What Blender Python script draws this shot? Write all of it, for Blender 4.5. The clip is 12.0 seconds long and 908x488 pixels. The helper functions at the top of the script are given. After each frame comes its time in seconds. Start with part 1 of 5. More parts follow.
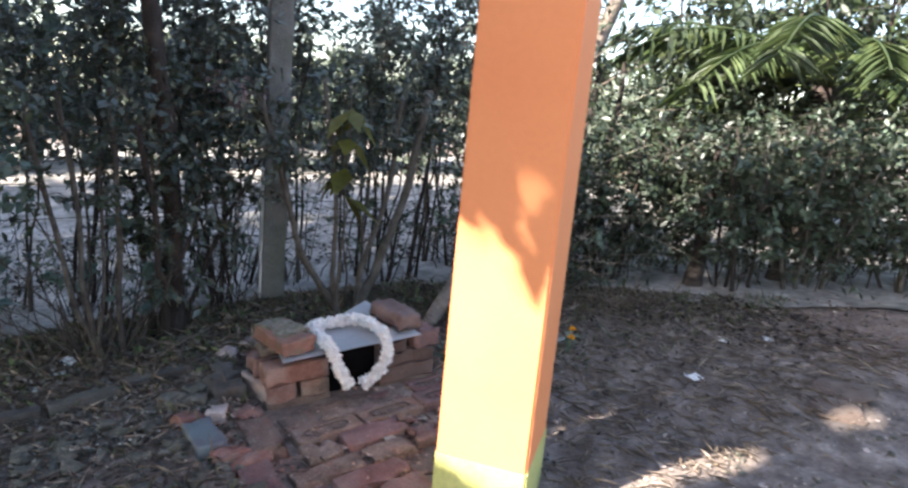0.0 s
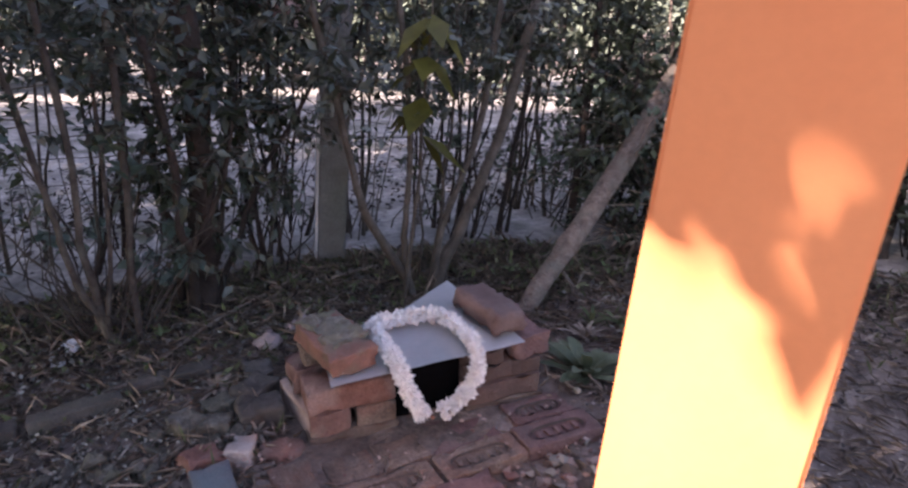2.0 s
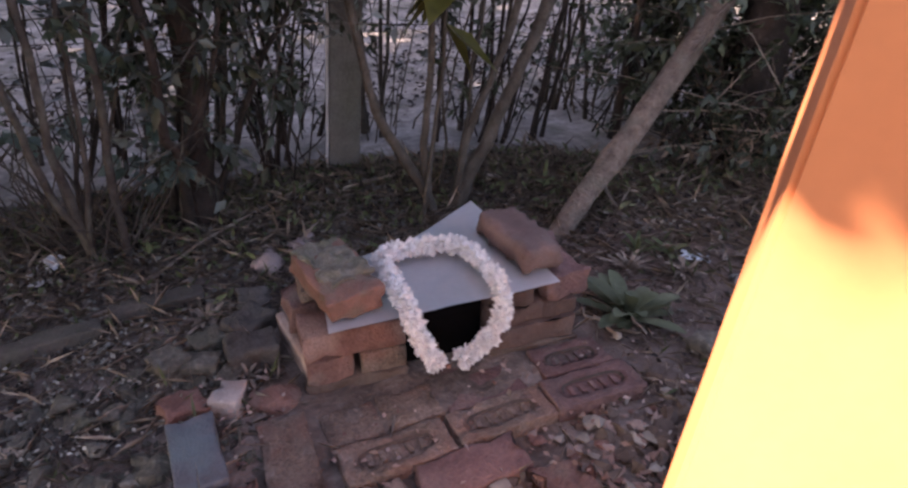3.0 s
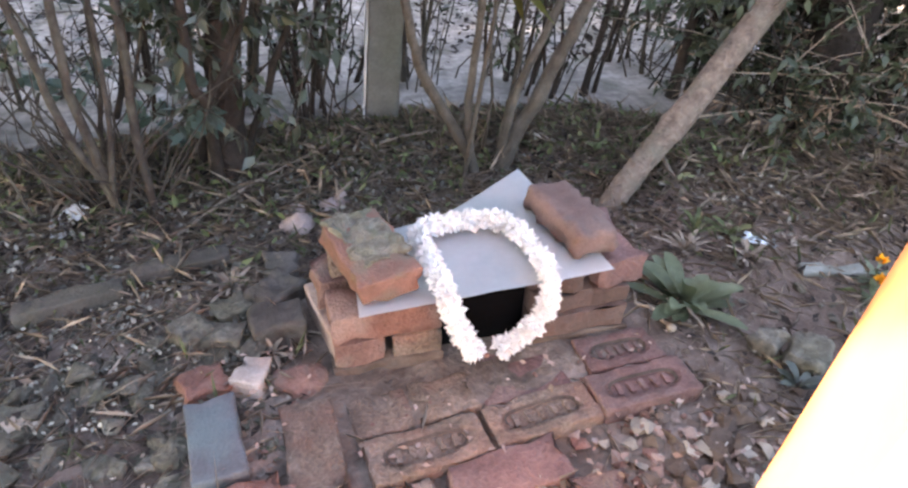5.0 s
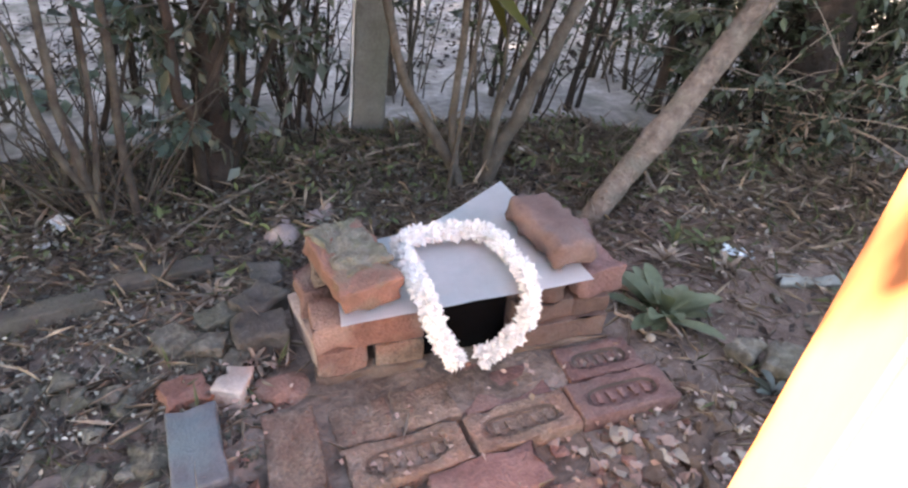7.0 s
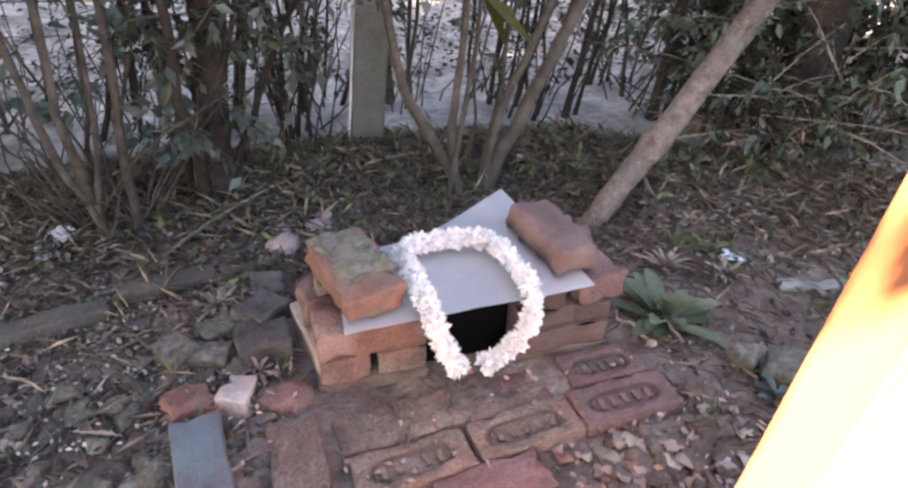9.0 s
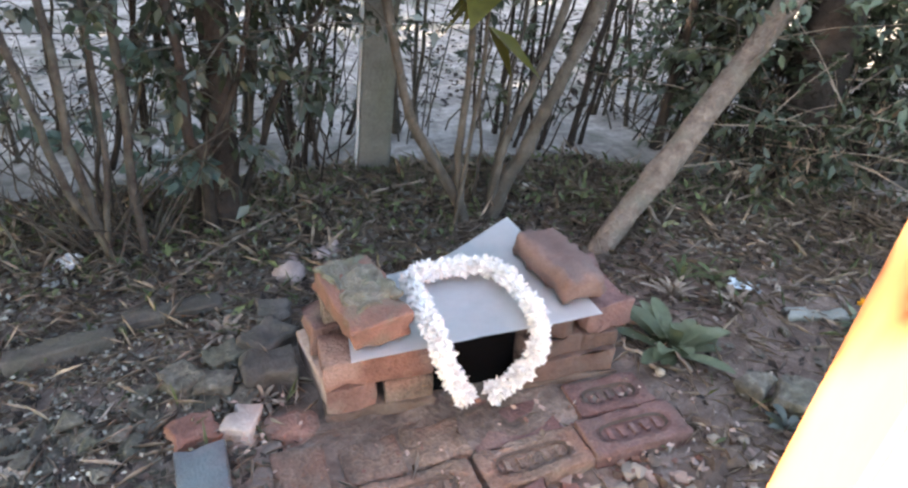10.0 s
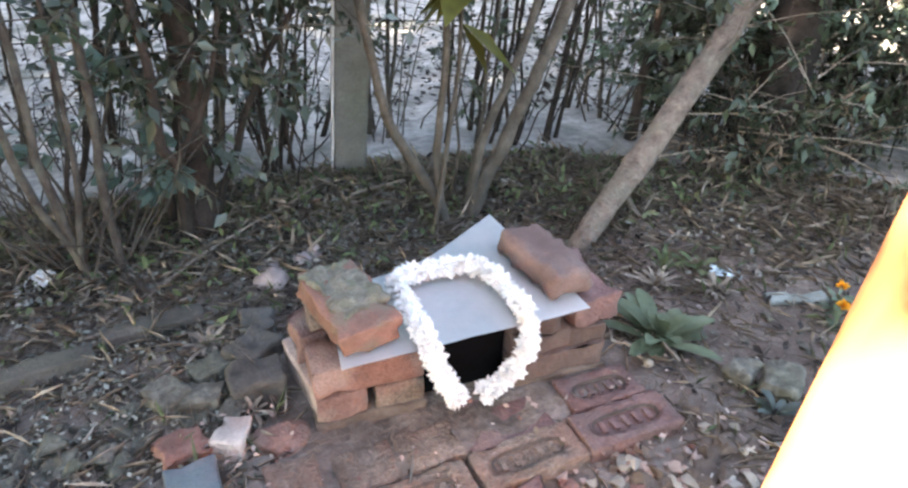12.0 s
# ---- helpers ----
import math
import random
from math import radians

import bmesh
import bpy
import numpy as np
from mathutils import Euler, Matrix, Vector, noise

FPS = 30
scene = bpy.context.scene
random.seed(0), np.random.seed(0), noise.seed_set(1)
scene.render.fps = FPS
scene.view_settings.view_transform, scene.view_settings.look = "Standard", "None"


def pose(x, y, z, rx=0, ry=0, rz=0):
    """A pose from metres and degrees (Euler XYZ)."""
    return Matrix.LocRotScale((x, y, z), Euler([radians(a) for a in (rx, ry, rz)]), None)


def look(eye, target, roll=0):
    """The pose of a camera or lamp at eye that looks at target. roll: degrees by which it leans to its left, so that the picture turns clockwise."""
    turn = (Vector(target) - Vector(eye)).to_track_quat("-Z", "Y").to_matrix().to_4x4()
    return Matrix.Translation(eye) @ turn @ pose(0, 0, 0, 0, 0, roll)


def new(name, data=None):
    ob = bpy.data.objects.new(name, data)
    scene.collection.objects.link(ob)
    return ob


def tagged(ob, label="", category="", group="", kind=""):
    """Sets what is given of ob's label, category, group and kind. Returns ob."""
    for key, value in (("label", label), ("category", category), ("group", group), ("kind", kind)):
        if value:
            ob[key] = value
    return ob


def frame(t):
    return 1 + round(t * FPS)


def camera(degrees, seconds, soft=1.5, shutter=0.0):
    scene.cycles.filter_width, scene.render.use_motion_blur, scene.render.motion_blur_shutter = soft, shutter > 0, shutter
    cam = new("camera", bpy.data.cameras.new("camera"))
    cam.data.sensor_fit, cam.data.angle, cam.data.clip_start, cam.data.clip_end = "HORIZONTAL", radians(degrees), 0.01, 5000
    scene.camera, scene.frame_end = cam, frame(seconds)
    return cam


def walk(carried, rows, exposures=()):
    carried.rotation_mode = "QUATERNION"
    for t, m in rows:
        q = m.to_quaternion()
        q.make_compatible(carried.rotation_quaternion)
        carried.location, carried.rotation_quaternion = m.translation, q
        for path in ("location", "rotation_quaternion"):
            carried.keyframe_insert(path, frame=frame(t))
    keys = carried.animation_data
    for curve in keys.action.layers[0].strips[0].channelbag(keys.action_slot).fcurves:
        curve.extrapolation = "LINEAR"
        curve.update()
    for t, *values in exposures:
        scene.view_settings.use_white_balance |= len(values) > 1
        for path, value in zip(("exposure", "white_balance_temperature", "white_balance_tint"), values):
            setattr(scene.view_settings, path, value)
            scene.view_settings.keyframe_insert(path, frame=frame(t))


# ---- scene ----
cam = camera(69.59, 12.0, soft=2.4, shutter=0.3)
PATH = [
    (0, (-1.0406, -1.8527, 1.1081), (0.1132, -0.2712, 0.6991), 5.37),
    (0.5, (-1.0271, -1.6408, 1.0853), (0.0261, 0.0063, 0.6635), 4.81),
    (1, (-0.9078, -1.4584, 1.0578), (0.0378, 0.2392, 0.5844), 4.27),
    (1.5, (-0.7613, -1.3057, 1.0371), (0.2239, 0.3001, 0.3657), 5.57),
    (2, (-0.6804, -1.1112, 1.0681), (0.2627, 0.5216, 0.4013), 5.35),
    (2.5, (-0.6341, -0.9400, 1.0651), (0.2814, 0.6260, 0.2226), 5.04),
    (3, (-0.5169, -0.8401, 1.0274), (0.3086, 0.6978, 0.0509), 6.10),
    (5, (-0.4757, -0.6806, 1.0250), (0.2380, 0.7992, -0.1156), 7.61),
    (5.5, (-0.4790, -0.6937, 1.0267), (0.2189, 0.7989, -0.1069), 7.83),
    (6, (-0.4842, -0.7081, 1.0320), (0.1929, 0.8015, -0.0917), 7.36),
    (6.5, (-0.4790, -0.7110, 1.0307), (0.2338, 0.7950, -0.0757), 7.91),
    (7, (-0.4698, -0.7058, 1.0296), (0.2805, 0.7865, -0.0704), 8.26),
    (9, (-0.4809, -0.7080, 1.0325), (0.2789, 0.7942, -0.0475), 7.84),
    (9.5, (-0.4857, -0.7076, 1.0311), (0.2695, 0.8473, 0.0250), 7.44),
    (10, (-0.4890, -0.7077, 1.0316), (0.2703, 0.8445, 0.0245), 7.54),
    (10.5, (-0.4926, -0.7067, 1.0302), (0.2527, 0.8554, 0.0281), 7.45),
    (11, (-0.4968, -0.7048, 1.0249), (0.2533, 0.8412, 0.0015), 7.58),
    (11.5, (-0.5047, -0.6973, 1.0271), (0.2742, 0.8437, 0.0178), 7.52),
    (12, (-0.5031, -0.6859, 1.0323), (0.3232, 0.8298, 0.0225), 6.38),
]
walk(cam, [(t, look(eye, target, roll)) for t, eye, target, roll in PATH],
     [(0.0, 2.5, 6800, 14), (1.5, 2.38, 6900, 29), (3.0, 2.25, 7900, 38), (5.0, 3.7, 8200, 22), (7.0, 3.6, 8200, 22), (9.0, 3.48, 8100, 26), (9.5, 3.5, 8100, 26), (10.0, 3.62, 7900, 14), (12.0, 3.8, 7700, 12)])

# ---- world, sun ----
SUN_ELEVATION, SUN_AZIMUTH = 38.0, -86.0       # degrees; azimuth clockwise from +y
world = bpy.data.worlds.new("world")
scene.world = world
world.use_nodes = True
sky = world.node_tree.nodes.new("ShaderNodeTexSky")
sky.sky_type = "NISHITA"
sky.sun_disc = False
sky.sun_elevation, sky.sun_rotation = radians(SUN_ELEVATION), radians(SUN_AZIMUTH)
sky.dust_density, sky.air_density = 1.2, 1.0
back = world.node_tree.nodes["Background"]
back.inputs["Strength"].default_value = 0.105
world.node_tree.links.new(sky.outputs["Color"], back.inputs["Color"])
S = Vector((math.sin(radians(SUN_AZIMUTH)) * math.cos(radians(SUN_ELEVATION)),
            math.cos(radians(SUN_AZIMUTH)) * math.cos(radians(SUN_ELEVATION)), math.sin(radians(SUN_ELEVATION))))
sun = new("sun", bpy.data.lights.new("sun", "SUN"))
sun.data.energy, sun.data.angle, sun.data.color = 5.0, radians(0.6), (1.0, 0.965, 0.91)
sun.matrix_world = look(S * 30, (0, 0, 0))

# ---- helpers of the scene ----
BED = Matrix(((0.99680, 0.00159, -0.07996, 0), (0.00159, 0.99921, 0.03970, 0), (0.07996, -0.03970, 0.99601, 0), (0, 0, 0, 1)))


def lerp(a, b, f):
    return a + (b - a) * f


def plane_z(x, y):
    """The gentle slope of the yard: it climbs to the right and levels out away from the shrine."""
    r = math.hypot(x, y)
    f = 1.0 if r < 3.0 else (3.0 + (r - 3.0) * 0.25) / r if r < 8 else 4.25 / r
    return (0.0803 * x - 0.0399 * y) * f


HEDGE = [(-6.0, 2.3), (-2.5, 2.05), (-1.0, 1.9), (0.2, 1.85), (1.1, 1.65), (1.9, 1.05), (2.6, 0.35), (3.5, -0.55), (5.0, -2.0), (8.0, -5.0)]


def hedge_side(x, y):
    """Metres behind the hedge line (minus: on the shrine's side)."""
    best, val = 1e9, 0
    for (ax, ay), (bx, by) in zip(HEDGE, HEDGE[1:]):
        dx, dy = bx - ax, by - ay
        k = max(0, min(1, ((x - ax) * dx + (y - ay) * dy) / (dx * dx + dy * dy)))
        px, py = x - ax - k * dx, y - ay - k * dy
        q = math.hypot(px, py)
        if q < best:
            best, val = q, math.copysign(q, dx * (y - ay) - dy * (x - ax))
    return val


def ground_z(x, y):
    z = plane_z(x, y)
    r = math.hypot(x - 0.3, y - 0.2)
    if r < 40:
        side = hedge_side(x, y) if r < 12 else 3
        rough = 1.0 if side < 0.3 else 0.35
        z += rough * (0.022 * noise.noise(Vector((x * 1.9, y * 1.9, 0.3))) + 0.010 * noise.noise(Vector((x * 7, y * 7, 4.0))))
        z += rough * 0.005 * noise.noise(Vector((x * 22, y * 22, 9.0)))
        bank = math.exp(-((side + 0.60) / 0.25) ** 2)
        z += 0.012 * bank
    # bed of the paving
    inside = max(abs(x - 0.02) - 0.46, abs(y + 0.02) - 0.62)
    if inside < 0.12:
        f = max(0.0, min(1.0, (0.12 - inside) / 0.12))
        z = lerp(z, plane_z(x, y) - (0.034 if y < 0.10 else 0.006) + (0.006 if y < 0.10 else 0.011) * noise.noise(Vector((x * 14, y * 14, 2))), f)
    else:
        z -= 0.012
    return z


def mesh_from(bm, name):
    me = bpy.data.meshes.new(name)
    bm.to_mesh(me)
    bm.free()
    return me


def part(name, bm, material, parent=None, label="", smooth=False):
    me = bm if isinstance(bm, bpy.types.Mesh) else mesh_from(bm, name)
    for m in (material if isinstance(material, (list, tuple)) else [material]):
        me.materials.append(m)
    if smooth:
        me.polygons.foreach_set("use_smooth", [True] * len(me.polygons))
    ob = new(name, me)
    if parent is not None:
        ob.parent = parent
    return tagged(ob, label)


def thing(name, label, category, m=None, group="", kind=""):
    ob = new(name)
    ob.empty_display_size = 0.1
    if m is not None:
        ob.matrix_world = m
    return tagged(ob, label, category, group, kind)


def on_bed(x, y, z=0.0, rz=0.0, rx=0.0, ry=0.0):
    return BED @ pose(x, y, z, rx, ry, rz)


def upright(x, y, dz=0.0, rz=0.0):
    return pose(x, y, ground_z(x, y) + dz, 0, 0, rz)


# ---- materials ----
def material(name, colours, scale=6.0, rough=0.85, bump=0.3, fine=60.0, metallic=0.0, vary=0.12, translucent=0.0, detail=6.0, stain=None, stain_scale=2.0, stain_amount=0.5, spec=0.4, grainy=0.5):
    m = bpy.data.materials.new(name)
    m.use_nodes = True
    nt = m.node_tree
    n, l = nt.nodes, nt.links
    bs = n["Principled BSDF"]
    tc = n.new("ShaderNodeTexCoord")
    big = n.new("ShaderNodeTexNoise")
    big.inputs["Scale"].default_value, big.inputs["Detail"].default_value, big.inputs["Roughness"].default_value = scale, detail, 0.62
    info = n.new("ShaderNodeObjectInfo")
    off = n.new("ShaderNodeVectorMath")
    off.operation = "MULTIPLY_ADD"
    l.new(info.outputs["Random"], off.inputs[0])
    off.inputs[1].default_value = (17.0, 31.0, 23.0)
    l.new(tc.outputs["Object"], off.inputs[2])
    l.new(off.outputs[0], big.inputs["Vector"])
    ramp = n.new("ShaderNodeValToRGB")
    e = ramp.color_ramp.elements
    while len(e) < len(colours):
        e.new(0.5)
    for i, c in enumerate(colours):
        e[i].position = 0.28 + 0.44 * i / max(1, len(colours) - 1)
        e[i].color = (*c, 1)
    l.new(big.outputs["Fac"], ramp.inputs["Fac"])
    grain = n.new("ShaderNodeTexNoise")
    grain.inputs["Scale"].default_value, grain.inputs["Detail"].default_value = fine, 4.0
    l.new(off.outputs[0], grain.inputs["Vector"])
    col = ramp.outputs["Color"]
    if stain:
        st = n.new("ShaderNodeTexNoise")
        st.inputs["Scale"].default_value, st.inputs["Detail"].default_value = stain_scale, 5.0
        off2 = n.new("ShaderNodeVectorMath")
        off2.operation = "ADD"
        off2.inputs[1].default_value = (5.3, 2.1, 7.7)
        l.new(off.outputs[0], off2.inputs[0])
        l.new(off2.outputs[0], st.inputs["Vector"])
        sr = n.new("ShaderNodeMapRange")
        sr.inputs[1].default_value, sr.inputs[2].default_value = 0.48, 0.66
        sr.inputs[4].default_value = stain_amount
        l.new(st.outputs["Fac"], sr.inputs[0])
        mx = n.new("ShaderNodeMix")
        mx.data_type = "RGBA"
        l.new(sr.outputs[0], mx.inputs["Factor"])
        l.new(col, mx.inputs["A"])
        mx.inputs["B"].default_value = (*stain, 1)
        col = mx.outputs["Result"]
    # value changes: grain, and piece to piece
    geo = n.new("ShaderNodeNewGeometry")
    val = n.new("ShaderNodeMath")
    val.operation = "MULTIPLY_ADD"
    l.new(grain.outputs["Fac"], val.inputs[0])
    val.inputs[1].default_value, val.inputs[2].default_value = grainy, 1 - grainy / 2
    isl = n.new("ShaderNodeMath")
    isl.operation = "ADD"
    l.new(geo.outputs["Random Per Island"], isl.inputs[0])
    l.new(info.outputs["Random"], isl.inputs[1])
    isl2 = n.new("ShaderNodeMath")
    isl2.operation = "MULTIPLY_ADD"
    l.new(isl.outputs[0], isl2.inputs[0])
    isl2.inputs[1].default_value, isl2.inputs[2].default_value = vary * 2, -vary * 2
    tot = n.new("ShaderNodeMath")
    tot.operation = "ADD"
    l.new(val.outputs[0], tot.inputs[0])
    l.new(isl2.outputs[0], tot.inputs[1])
    hsv = n.new("ShaderNodeHueSaturation")
    l.new(col, hsv.inputs["Color"])
    l.new(tot.outputs[0], hsv.inputs["Value"])
    l.new(hsv.outputs["Color"], bs.inputs["Base Color"])
    bs.inputs["Roughness"].default_value, bs.inputs["Metallic"].default_value = rough, metallic
    bs.inputs["Specular IOR Level"].default_value = spec
    if bump:
        add = n.new("ShaderNodeMath")
        add.operation = "ADD"
        l.new(grain.outputs["Fac"], add.inputs[0])
        l.new(big.outputs["Fac"], add.inputs[1])
        bp = n.new("ShaderNodeBump")
        bp.inputs["Strength"].default_value, bp.inputs["Distance"].default_value = bump, 0.01
        l.new(add.outputs[0], bp.inputs["Height"])
        l.new(bp.outputs["Normal"], bs.inputs["Normal"])
    if translucent:
        tr = n.new("ShaderNodeBsdfTranslucent")
        l.new(hsv.outputs["Color"], tr.inputs["Color"])
        mix = n.new("ShaderNodeMixShader")
        mix.inputs[0].default_value = translucent
        l.new(bs.outputs[0], mix.inputs[1])
        l.new(tr.outputs[0], mix.inputs[2])
        l.new(mix.outputs[0], n["Material Output"].inputs["Surface"])
    return m


